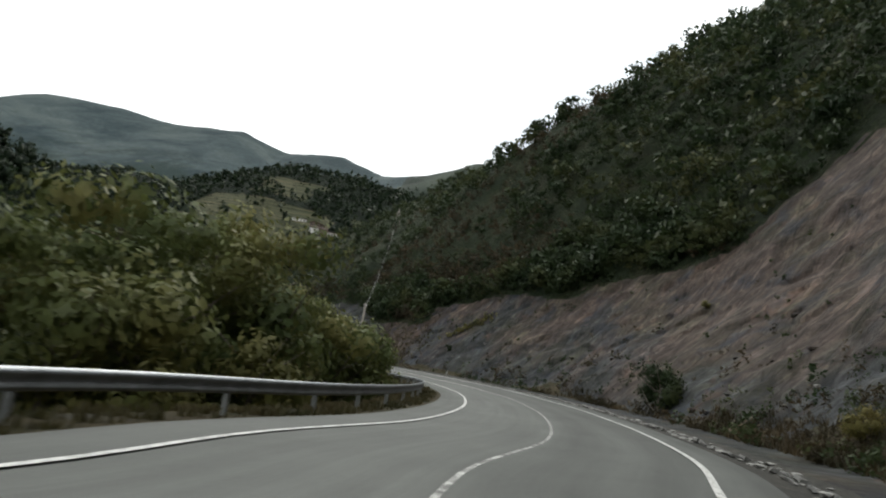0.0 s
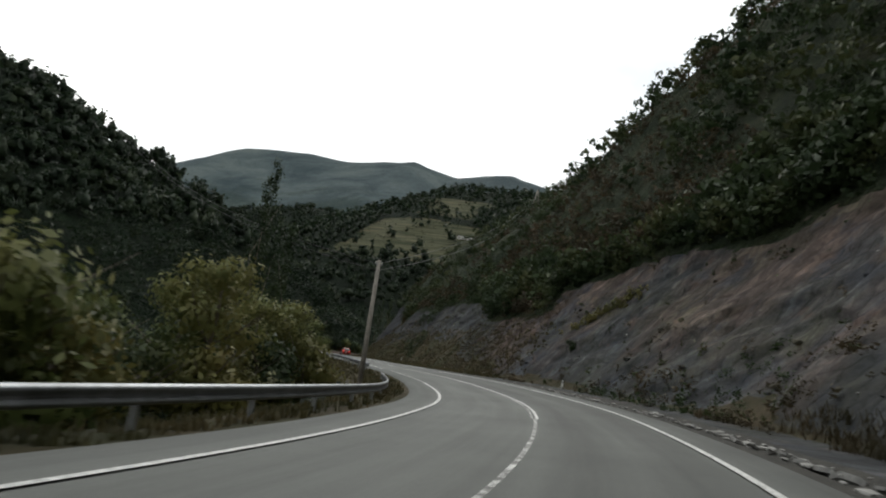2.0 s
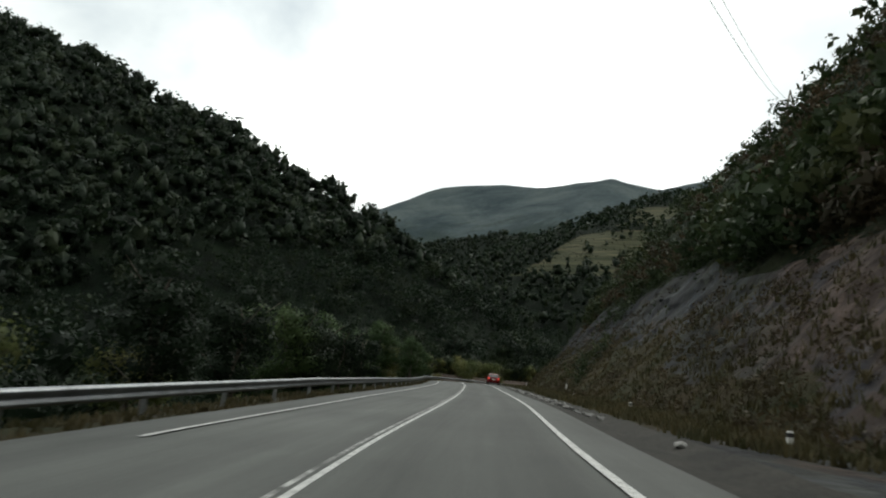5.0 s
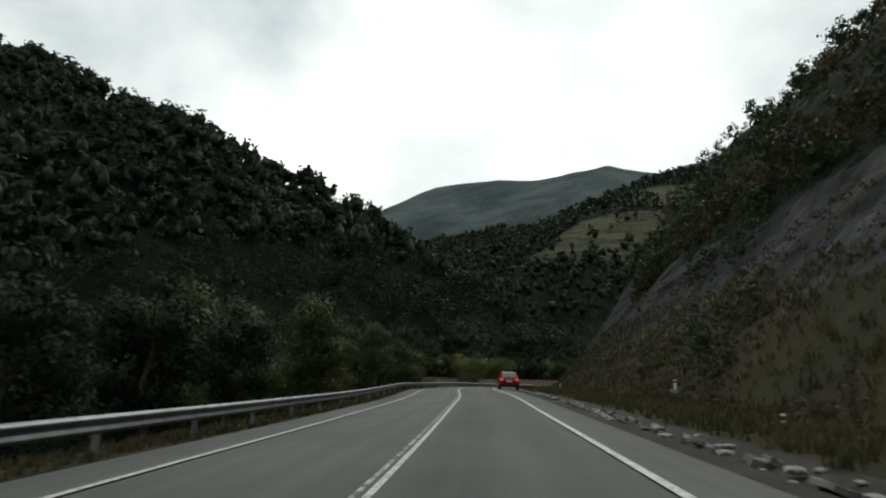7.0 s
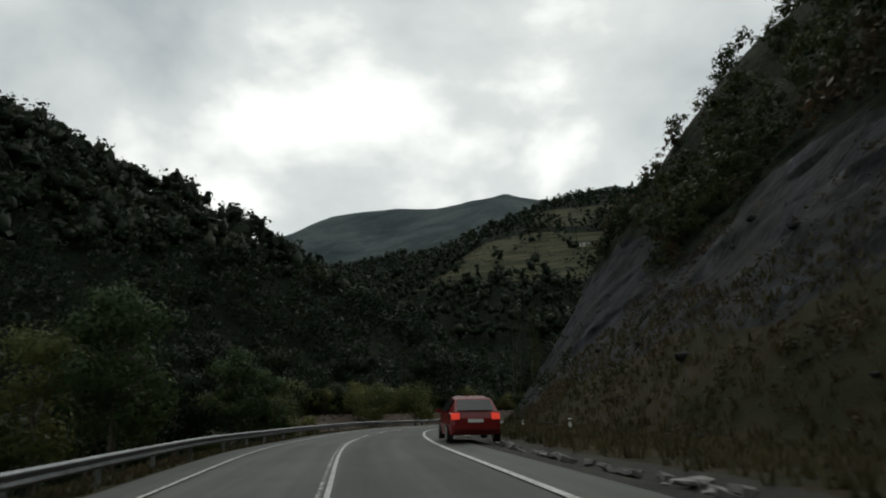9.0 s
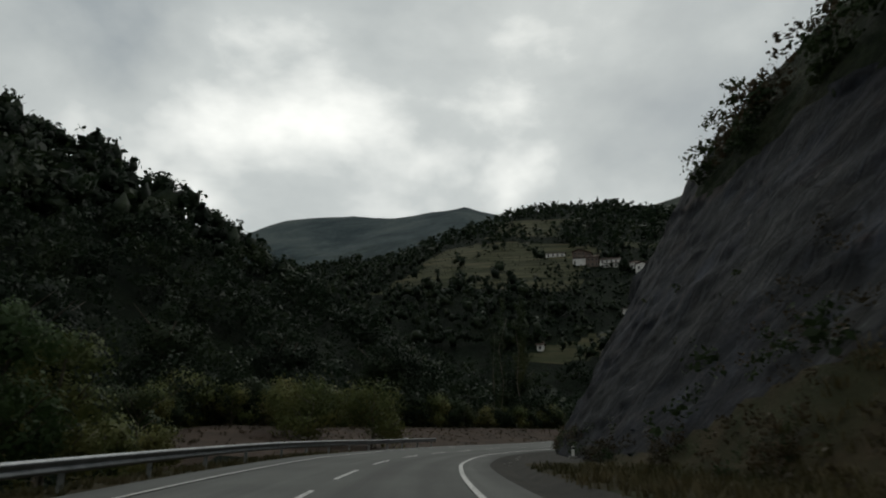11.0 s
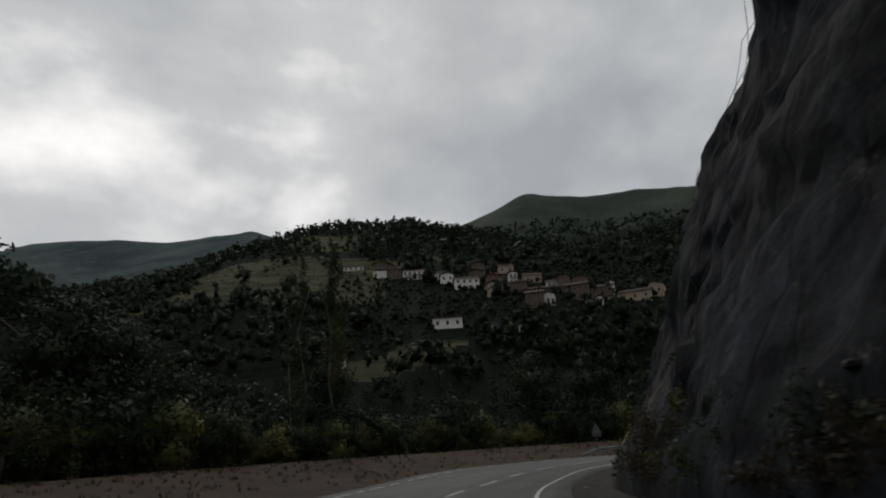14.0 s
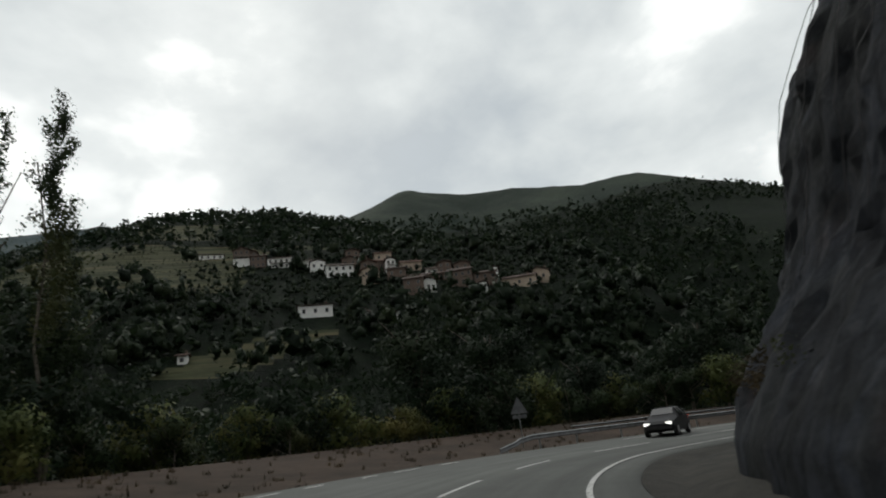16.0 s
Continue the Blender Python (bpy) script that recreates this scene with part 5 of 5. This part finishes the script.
def marker(x, y, z, h, label, turn=0.6):
    root = tagged(new("marker_post"), label, "marker post", "roadside marker posts")
    bm = bmesh.new()
    v = box(bm, (x, y, z + h / 2 - 0.05), (0.13, 0.07, h + 0.1), turn)
    bmesh.ops.bevel(bm, geom=list(bm.edges), offset=0.012, segments=1, affect="EDGES")
    part("post_body", bm, M_WHITE, root)
    bm = bmesh.new()
    box(bm, (x, y, z + h * 0.8), (0.134, 0.075, 0.09), turn)
    part("reflector_band", bm, M_WIRE, root)
    bm = bmesh.new()
    box(bm, (x, y, z + 0.01), (0.34, 0.26, 0.1), turn)
    part("stone_foot", bm, M_STONE, root)
    return root


for y, w_, h in ((82.2, 0.035, 0.5), (97.0, 0.02, 0.42), (128.5, 0.012, 0.45), (140.5, 0.05, 0.5), (168, 0.03, 0.5), (178.5, 0.02, 0.5), (199, 0.015, 0.5), (112, 0.02, 0.4)):
    p = hill_point(y, w_)
    marker(float(p[0]) - 0.35, float(p[1]), float(p[2]) - 0.1, h, "short white roadside marker post on a stone foot")

sign = tagged(new("warning_sign"), "grey back of a triangular warning sign on a steel post", "road sign")
SX, SY, SZ = -66.9, 291.0, -2.2
bm = bmesh.new()
cone(bm, (SX, SY, SZ - 0.3), 0.04, 0.04, 3.5, 8)
part("sign_post", bm, M_GALV_DULL, sign, smooth=True)
bm = bmesh.new()
tri_ = [bm.verts.new((SX + a_, SY - 0.05, SZ + b_)) for a_, b_ in ((-0.62, 2.05), (0.62, 2.05), (0.06, 3.12), (-0.06, 3.12))]
f = bm.faces.new(tri_)
ext = bmesh.ops.extrude_face_region(bm, geom=[f])
bmesh.ops.translate(bm, vec=(0, -0.03, 0), verts=[v for v in ext["geom"] if isinstance(v, bmesh.types.BMVert)])
bmesh.ops.recalc_face_normals(bm, faces=bm.faces)
part("triangle_plate", bm, M_GALV, sign)
bm = bmesh.new()
box(bm, (SX, SY - 0.06, SZ + 1.86), (1.0, 0.03, 0.24))
part("lower_plate", bm, M_GALV, sign)
for dz in (2.3, 2.7):
    bm = bmesh.new()
    box(bm, (SX, SY - 0.095, SZ + dz), (0.5 if dz < 2.5 else 0.25, 0.03, 0.05))
    part("stiffener", bm, M_GALV_DULL, sign)

bm = bmesh.new()
bmesh.ops.create_icosphere(bm, subdivisions=2, radius=0.6)
for v in bm.verts:
    v.co *= 0.85 + 0.3 * rng.random()
    v.co.z *= 0.5
    v.co.x *= 1.5
bmesh.ops.translate(bm, vec=(-94.5, 234.5, float(land(np.array([-94.5]), np.array([234.5]))[0]) + 0.15), verts=bm.verts)
tagged(part("boulder", bm, M_STONE), "pale stone boulder beside the lay-by bushes", "boulder")

# drapery of steel rock-fall cables on the cliff edge
net = tagged(new("rockfall_netting"), "hanging steel cables of rock-fall netting on the cliff", "netting")
for y in (226, 228.5, 230, 233, 236, 240, 244, 250, 253, 255, 257, 259):
    path = [hill_point(y + 0.08 * k, w_) + np.array([-0.12 - (0.45 if y > 248 else 0.2) * math.sin(math.pi * k / 29), 0, 0.03]) for k, w_ in enumerate(np.linspace(0.5, 0.12, 30))]
    for a, b_ in zip(path, path[1:]):
        wire("cable", tuple(a), tuple(b_), 0.0, net, 0.011)


# ---- village ----
def window_part(root, x, y, z, w_, h, face=-1):
    bm = bmesh.new()
    box(bm, (x, y + face * 0.03, z), (w_ + 0.24, 0.1, h + 0.24))
    fr = part("window", bm, M_WOODPOLE, root)
    bm = bmesh.new()
    box(bm, (x, y + face * 0.08, z), (w_, 0.04, h))
    part("pane", bm, M_WINDOW, fr)


def house(x, y, z, w_, d, h, wall, roof, label, cols=3, rows=2, turn=0.0, ridge="x", pitch=0.38, balcony=False, lower=None):
    root = tagged(new("village_house"), label, "house", "village houses")
    bm = bmesh.new()
    box(bm, (0, 0, h / 2 - 2.0), (w_, d, h + 4.0))
    part("wall", bm, wall, root)
    if lower:
        bm = bmesh.new()
        box(bm, (0, -d / 2 - 0.06, h * 0.2 - 1), (w_ * 0.98, 0.16, h * 0.4 + 2))
        part("ground_storey_render", bm, lower, root)
    o = 0.7
    bm = bmesh.new()
    if ridge == "x":
        rise, t = (d / 2 + o) * pitch, 0.22
        prof = [(-d / 2 - o, 0), (0, rise), (d / 2 + o, 0), (d / 2 + o, -t), (0, rise - t), (-d / 2 - o, -t)]
        ends = [[bm.verts.new((s * (w_ / 2 + o), p, h + 0.2 + q)) for p, q in prof] for s in (-1, 1)]
        gab = [(-1, 0), (1, 0)]
    else:
        rise, t = (w_ / 2 + o) * pitch, 0.22
        prof = [(-w_ / 2 - o, 0), (0, rise), (w_ / 2 + o, 0), (w_ / 2 + o, -t), (0, rise - t), (-w_ / 2 - o, -t)]
        ends = [[bm.verts.new((p, s * (d / 2 + o), h + 0.2 + q)) for p, q in prof] for s in (-1, 1)]
    for k in range(6):
        bm.faces.new((ends[0][k], ends[0][(k + 1) % 6], ends[1][(k + 1) % 6], ends[1][k]))
    for e in ends:
        for quad in ((0, 1, 4, 5), (1, 2, 3, 4)):
            bm.faces.new([e[k] for k in quad])
    bmesh.ops.recalc_face_normals(bm, faces=bm.faces)
    part("roof", bm, roof, root)
    # gable fill
    bm = bmesh.new()
    if ridge == "x":
        tri2 = [[bm.verts.new((s * w_ / 2 * 0.995, p, q)) for p, q in ((-d / 2, h - 0.05), (d / 2, h - 0.05), (0, h + rise - 0.28))] for s in (-1, 1)]
    else:
        tri2 = [[bm.verts.new((p, s * d / 2 * 0.995, q)) for p, q in ((-w_ / 2, h - 0.05), (w_ / 2, h - 0.05), (0, h + rise - 0.28))] for s in (-1, 1)]
    bm.faces.new(tri2[0]), bm.faces.new(tri2[1])
    for k in range(3):
        bm.faces.new((tri2[0][k], tri2[0][(k + 1) % 3], tri2[1][(k + 1) % 3], tri2[1][k]))
    bmesh.ops.recalc_face_normals(bm, faces=bm.faces)
    part("gable", bm, wall, root)
    for r_ in range(rows):
        for c_ in range(cols):
            window_part(root, -w_ / 2 + w_ * (c_ + 0.5) / cols, -d / 2, h * (r_ + 0.5) / rows, 1.0, min(1.5, h / rows * 0.5))
    bm = bmesh.new()
    box(bm, (w_ * 0.32, 0.2, h + (d / 2 if ridge == "x" else w_ / 2) * pitch + 0.5), (0.7, 0.7, 1.6))
    part("chimney", bm, M_MASONRY, root)
    if balcony:
        bal = part("balcony", (lambda b2: (box(b2, (0, -d / 2 - 0.6, h * 0.52), (w_ * 0.8, 1.2, 0.16)), b2)[1])(bmesh.new()), M_WOODPOLE, root)
        bm = bmesh.new()
        for k in range(9):
            box(bm, (-w_ * 0.4 + w_ * 0.8 * k / 8, -d / 2 - 1.15, h * 0.52 + 0.5), (0.08, 0.08, 1.0))
        box(bm, (0, -d / 2 - 1.15, h * 0.52 + 1.0), (w_ * 0.8, 0.1, 0.1))
        part("railing", bm, M_WOODPOLE, bal)
    root.matrix_basis = pose(x, y, z, 0, 0, turn)
    return root


W, B, O, R1, R2 = M_PLASTER, M_MASONRY, M_OCHRE, M_ROOF, M_ROOF_RED
VILLAGE_FILL = [
    (-82.5, 607, 8, 5.6, B, R1, 8, "dark timbered house under a low brown roof"), (-65, 601, 9.5, 5.0, O, R2, 2, "ochre house with a broad red roof"),
    (-74.5, 568, 7.5, 6.6, B, R2, 14, "brown house with a wooden balcony in the village"), (-62.5, 573, 4.6, 6.8, W, R1, 6, "narrow white gabled house among brown ones"),
    (-60, 560, 9, 4.6, B, R1, -6, "low brown house under clay tiles"), (-34.5, 566, 7, 5.4, B, R1, -10, "brown house stacked behind the lower roofs"),
    (-22.5, 531, 3.4, 2.6, W, R1, -4, "tiny white shed below the village"), (-12, 549, 3.2, 5.6, W, R1, -12, "tall narrow white house end"),
    (-84, 588, 8, 4.8, B, R1, 4, "brown barn beside a white house"), (-140, 610, 6.5, 6.4, B, R1, 4, "brown balconied house at the village edge"),
    (-101, 585, 8, 4.2, W, R1, 6, "low white outbuilding with dark windows"), (-27, 556, 8, 6.8, B, R1, -12, "tall brown house with deep eaves"),
]
house(-145, 608, 108, 9, 8, 8.5, B, R1, "brown masonry house with a white balcony", 3, 3, 6, "y", 0.35, True, W)
house(-135, 604, 104, 8, 8, 7, B, R1, "brown stone village house with clay roof", 3, 2, 4)
house(-122, 602, 102, 15, 8, 6.0, W, R1, "long white house with a wooden balcony under brown tiles", 5, 2, 3, "x", 0.35, True)
house(-109, 592, 97, 10.5, 8, 5.2, W, R1, "white rendered house with paired dark windows", 4, 1, 5)
house(-89, 573, 86, 14, 8, 6.6, W, R1, "white two-storey village house", 4, 2, 8)
house(-79, 600, 99, 10, 8, 5.6, B, R1, "brown timbered house under a low roof", 3, 1, -6, "x", 0.35)
house(-74, 554, 76, 8.5, 8, 7.4, O, R2, "orange-plastered house with red roof", 2, 2, 12, "y")
house(-68, 582, 90, 11, 9, 5.6, B, R2, "house under a wide red tiled roof", 3, 1, 16)
house(-51, 582, 89, 11, 8, 4.8, O, R2, "ochre house with two dark windows", 2, 1, 4)
house(-41, 572, 83, 6, 7, 3.4, W, R1, "small white house behind the roofs", 2, 1, 0)
house(-54, 531, 64, 9, 8, 7.4, B, R1, "brown masonry house with wooden windows", 2, 2, -10)
house(-47, 534, 65, 6.6, 7, 5.6, W, R1, "white gable-fronted village house", 1, 1, -8, "y")
house(-47, 560, 76, 27, 9, 4.0, B, R1, "long low building under a brown tiled roof", 6, 1, -4)
house(-30, 544, 69, 12, 10, 7.6, B, R1, "large brown house with broad eaves", 4, 2, -16)
house(-19, 543, 67, 11, 9, 7.2, B, R1, "brown village house with clay roof", 3, 2, -4)
house(-5, 540, 65, 21, 9, 4.6, O, R1, "long pale plastered barn with an arched front", 4, 1, -18)
house(9, 545, 68, 10, 8, 5.4, O, R1, "ochre gabled house at the village end", 2, 1, -22, "y")
for x, y, w_, h, wall, roof, turn, text in VILLAGE_FILL:
    house(x, y, float(land(np.array([x]), np.array([y]))[0]), w_, 7.5, h, wall, roof, text, max(2, int(w_ / 3.2)), 2 if h > 5 else 1, turn, "x" if w_ > 8 else "y", 0.34, h > 6.2)
house(-97, 503, 52, 13.5, 8, 4.6, W, R1, "white house alone below the village", 3, 1, 4, "x", 0.2)
house(-136, 459, 32, 2.8, 3, 2.4, W, R1, "tiny white hut in the meadow", 1, 1, 0)
house(-64, 494, 46, 2.6, 3, 3.6, W, R1, "small white shed among trees", 1, 1, 0, "y")
house(-168, 634, 121, 14, 7, 2.8, W, R1, "low grey-white farm building", 4, 1, 10, "x", 0.2)
house(-78, 497, 48, 4, 4, 3.0, W, R1, "small white outbuilding below the village", 1, 1, 6)


# ---- cars ----
M_CARRED = plain("red_car_paint", (0.17, 0.012, 0.012), 0.25, 0.0, 0.05, 1.0, 0.6)
M_CARBLACK = plain("black_car_paint", (0.01, 0.01, 0.012), 0.5, 0.0, 0.05, 1.0, 0.15)
M_TYRE = plain("tyre_rubber", (0.02, 0.02, 0.02), 0.85)
M_RIM = plain("alloy_rim", (0.4, 0.4, 0.42), 0.35, 0.8)


def glow(name, color, strength):
    m, n, l, b = mat(name, 0.3)
    b.inputs["Base Color"].default_value = (*color, 1)
    b.inputs["Emission Color"].default_value = (*color, 1)
    b.inputs["Emission Strength"].default_value = strength
    return m


M_HEAD = glow("headlight_glow", (1.0, 0.98, 0.92), 1.6)
M_TAIL = glow("tail_light_glow", (1.0, 0.08, 0.05), 0.5)


def car(name, label, paint, m):
    """A five-door car, 4.1 m long, nose along +y."""
    root = tagged(new(name), label, "car")
    # half sections: y, z of sill, belt, roof, half widths
    stations = [(-2.05, 0.42, 0.72, 0.80, 0.70, 0.62), (-1.95, 0.28, 0.92, 1.02, 0.83, 0.70), (-1.55, 0.24, 0.95, 1.42, 0.87, 0.62), (-0.7, 0.22, 0.95, 1.52, 0.88, 0.60),
                (0.25, 0.22, 0.94, 1.48, 0.88, 0.60), (0.75, 0.22, 0.93, 1.12, 0.88, 0.70), (1.25, 0.22, 0.88, 0.95, 0.87, 0.74), (1.8, 0.26, 0.72, 0.80, 0.82, 0.70), (2.05, 0.38, 0.60, 0.66, 0.66, 0.56)]
    vs, fs = [], []
    for y, zs, zb, zr, wb, wr in stations:
        half = [(wb * 0.94, zs), (wb, (zs + zb) / 2), (wb * 0.97, zb), (wr, zr - 0.04), (wr * 0.8, zr)]
        vs += [(x, y, z) for x, z in half] + [(-x, y, z) for x, z in reversed(half)]
    for k in range(len(stations) - 1):
        for j in range(10):
            a, b_ = k * 10 + j, k * 10 + (j + 1) % 10
            fs.append((a, b_, b_ + 10, a + 10))
    fs += [tuple(range(9, -1, -1)), tuple(range((len(stations) - 1) * 10, len(stations) * 10))]
    body = mesh_ob("body", vs, fs, paint, root, smooth=False)
    bm = bmesh.new()

    def pane(pts):
        bm.faces.new([bm.verts.new(p) for p in pts])

    def glass(name_, pts):
        nonlocal bm
        bm = bmesh.new()
        pane(pts)
        part(name_, bm, M_WINDOW, body)

    glass("rear_window", [(-0.60, -2.0, 1.05), (0.60, -2.0, 1.05), (0.54, -1.62, 1.38), (-0.54, -1.62, 1.38)])
    glass("windscreen", [(0.62, 0.80, 1.14), (-0.62, 0.80, 1.14), (-0.54, 0.32, 1.46), (0.54, 0.32, 1.46)])
    for s in (-1, 1):
        for a, b_ in ((-1.4, -0.65), (-0.58, 0.2)):
            glass("side_window", [(s * 0.865, a, 0.99), (s * 0.865, b_ + (0.3 if b_ > 0 else 0), 0.99), (s * 0.645, b_, 1.42), (s * 0.645, a, 1.42)])
        bm = bmesh.new()
        box(bm, (s * 0.66, -2.0, 0.86), (0.26, 0.14, 0.2))
        part("tail_light", bm, M_TAIL, root)
        bm = bmesh.new()
        box(bm, (s * 0.58, 1.97, 0.66), (0.3, 0.14, 0.14))
        part("headlight", bm, M_HEAD, root)
        bm = bmesh.new()
        box(bm, (s * 0.98, 0.6, 1.02), (0.2, 0.1, 0.13))
        part("door_mirror", bm, paint, root)
        for y in (-1.3, 1.3):
            bm = bmesh.new()
            res = bmesh.ops.create_cone(bm, cap_ends=True, segments=20, radius1=0.31, radius2=0.31, depth=0.2)
            bmesh.ops.transform(bm, matrix=Matrix.Translation((s * 0.79, y, 0.31)) @ Matrix.Rotation(math.pi / 2, 4, "Y"), verts=bm.verts)
            wh = part("wheel", bm, M_TYRE, root)
            bm = bmesh.new()
            bmesh.ops.create_cone(bm, cap_ends=True, segments=16, radius1=0.2, radius2=0.2, depth=0.22)
            bmesh.ops.transform(bm, matrix=Matrix.Translation((s * 0.79, y, 0.31)) @ Matrix.Rotation(math.pi / 2, 4, "Y"), verts=bm.verts)
            part("rim", bm, M_RIM, wh)
    for y, z in ((-2.06, 0.5), (2.04, 0.45)):
        bm = bmesh.new()
        box(bm, (0, y, z), (1.5, 0.14, 0.2))
        bmesh.ops.bevel(bm, geom=list(bm.edges), offset=0.05, segments=2, affect="EDGES")
        part("bumper", bm, M_TYRE if y > 0 else paint, root)
    bm = bmesh.new()
    box(bm, (0, -2.08, 0.72), (0.5, 0.03, 0.11))
    part("plate", bm, M_WHITE, root)
    root.matrix_basis = m
    return root


i = road_index(159)
p = at_road(4.4, 0.0, np.array([i]))[0]
car("red_car", "small red hatchback with lit tail lights on the road edge", M_CARRED, Matrix.Translation(p) @ Matrix.Rotation(math.atan2(tang[i, 1], tang[i, 0]) - math.pi / 2, 4, "Z"))
i = int(np.argmin(np.hypot(CL[:, 0] + 59.5, CL[:, 1] - 281.5)))
p = at_road(-1.7, 0.03, np.array([i]))[0] + np.array([-0.85, 0.3, 0.0])
car("black_car", "black hatchback with lit headlights coming round the bend", M_CARBLACK, Matrix.Translation(p) @ Matrix.Rotation(math.atan2(tang[i, 1], tang[i, 0]) + math.pi / 2 + 0.42, 4, "Z"))


# ---- loose stones along the gutter and fallen rock, last of all ----
def stone_mesh(r):
    bm = bmesh.new()
    bmesh.ops.create_icosphere(bm, subdivisions=1, radius=0.5)
    for v in bm.verts:
        v.co *= 0.75 + 0.5 * r.random()
        v.co.z *= 0.6
    me = bpy.data.meshes.new("stone")
    bm.to_mesh(me)
    bm.free()
    return me


pale = [stone_mesh(rng) for _ in range(5)]
dark = [stone_mesh(rng) for _ in range(5)]
for me in pale:
    me.materials.append(M_STONE)
for me in dark:
    me.materials.append(M_ROCK)
for k in range(290):
    y = rng.choice([4, 30, 105]) + rng.random() * rng.choice([26, 45, 50]) if k < 240 else -10 + 270 * rng.random()
    i = road_index(y)
    p = at_road(4.75 + 0.9 * rng.random(), -0.06, np.array([i]))[0]
    ob = new("stone", pale[k % 5])
    ob.parent = shoulder
    s = 0.09 + 0.26 * rng.random() ** 2.5
    ob.matrix_basis = Matrix.Translation(p) @ Matrix.Rotation(rng.random() * 6.28, 4, "Z") @ Matrix.Diagonal((s * 1.5, s, s * 0.7, 1))
for k in range(260):
    y = -10 + 270 * rng.random()
    w_ = 0.005 + (0.3 if y < 180 else 0.06) * rng.random() ** 2
    p = hill_point(y, w_)
    ob = new("rock", (dark if k % 7 or y > 95 else pale)[k % 5])
    ob.parent = hillside
    s = (0.12 + 0.55 * rng.random() ** 2.5) * (1.0 if y < 180 else 0.5)
    ob.matrix_basis = Matrix.Translation(p) @ Matrix.Rotation(rng.random() * 6.28, 4, "Z") @ Matrix.Diagonal((s * 1.3, s, s, 1))


# broken pale concrete gutter slabs
def slab_mesh(r):
    bm = bmesh.new()
    bmesh.ops.create_grid(bm, x_segments=4, y_segments=3, size=0.5)
    for v in bm.verts:
        v.co.z += 0.10 * (r.random() - 0.5)
        v.co.x += 0.14 * (r.random() - 0.5)
        v.co.y += 0.14 * (r.random() - 0.5)
    ext = bmesh.ops.extrude_face_region(bm, geom=list(bm.faces))
    bmesh.ops.translate(bm, vec=(0, 0, 0.12), verts=[v for v in ext["geom"] if isinstance(v, bmesh.types.BMVert)])
    bmesh.ops.recalc_face_normals(bm, faces=bm.faces)
    me = bpy.data.meshes.new("gutter_slab")
    bm.to_mesh(me)
    bm.free()
    me.materials.append(M_GUTTER)
    return me


slabs = [slab_mesh(rng) for _ in range(6)]
for y0, y1, step in ((6, 74, 0.75), (100, 158, 0.62)):
    for k, y in enumerate(np.arange(y0, y1, step)):
        if rng.random() < 0.12:
            continue
        i = road_index(y)
        p = at_road(5.2 + 0.3 * rng.random(), -0.19, np.array([i]))[0]
        ob = new("gutter_slab", slabs[k % 6])
        ob.parent = shoulder
        turn = math.atan2(tang[i, 1], tang[i, 0]) + 1.3 * (rng.random() - 0.5)
        ob.matrix_basis = Matrix.Translation(p) @ Matrix.Rotation(turn, 4, "Z") @ Matrix.Rotation(0.28 + 0.2 * rng.random(), 4, "X") @ Matrix.Diagonal((0.25 + 0.75 * rng.random() ** 2, 0.16 + 0.36 * rng.random(), 0.4 + 0.6 * rng.random(), 1))
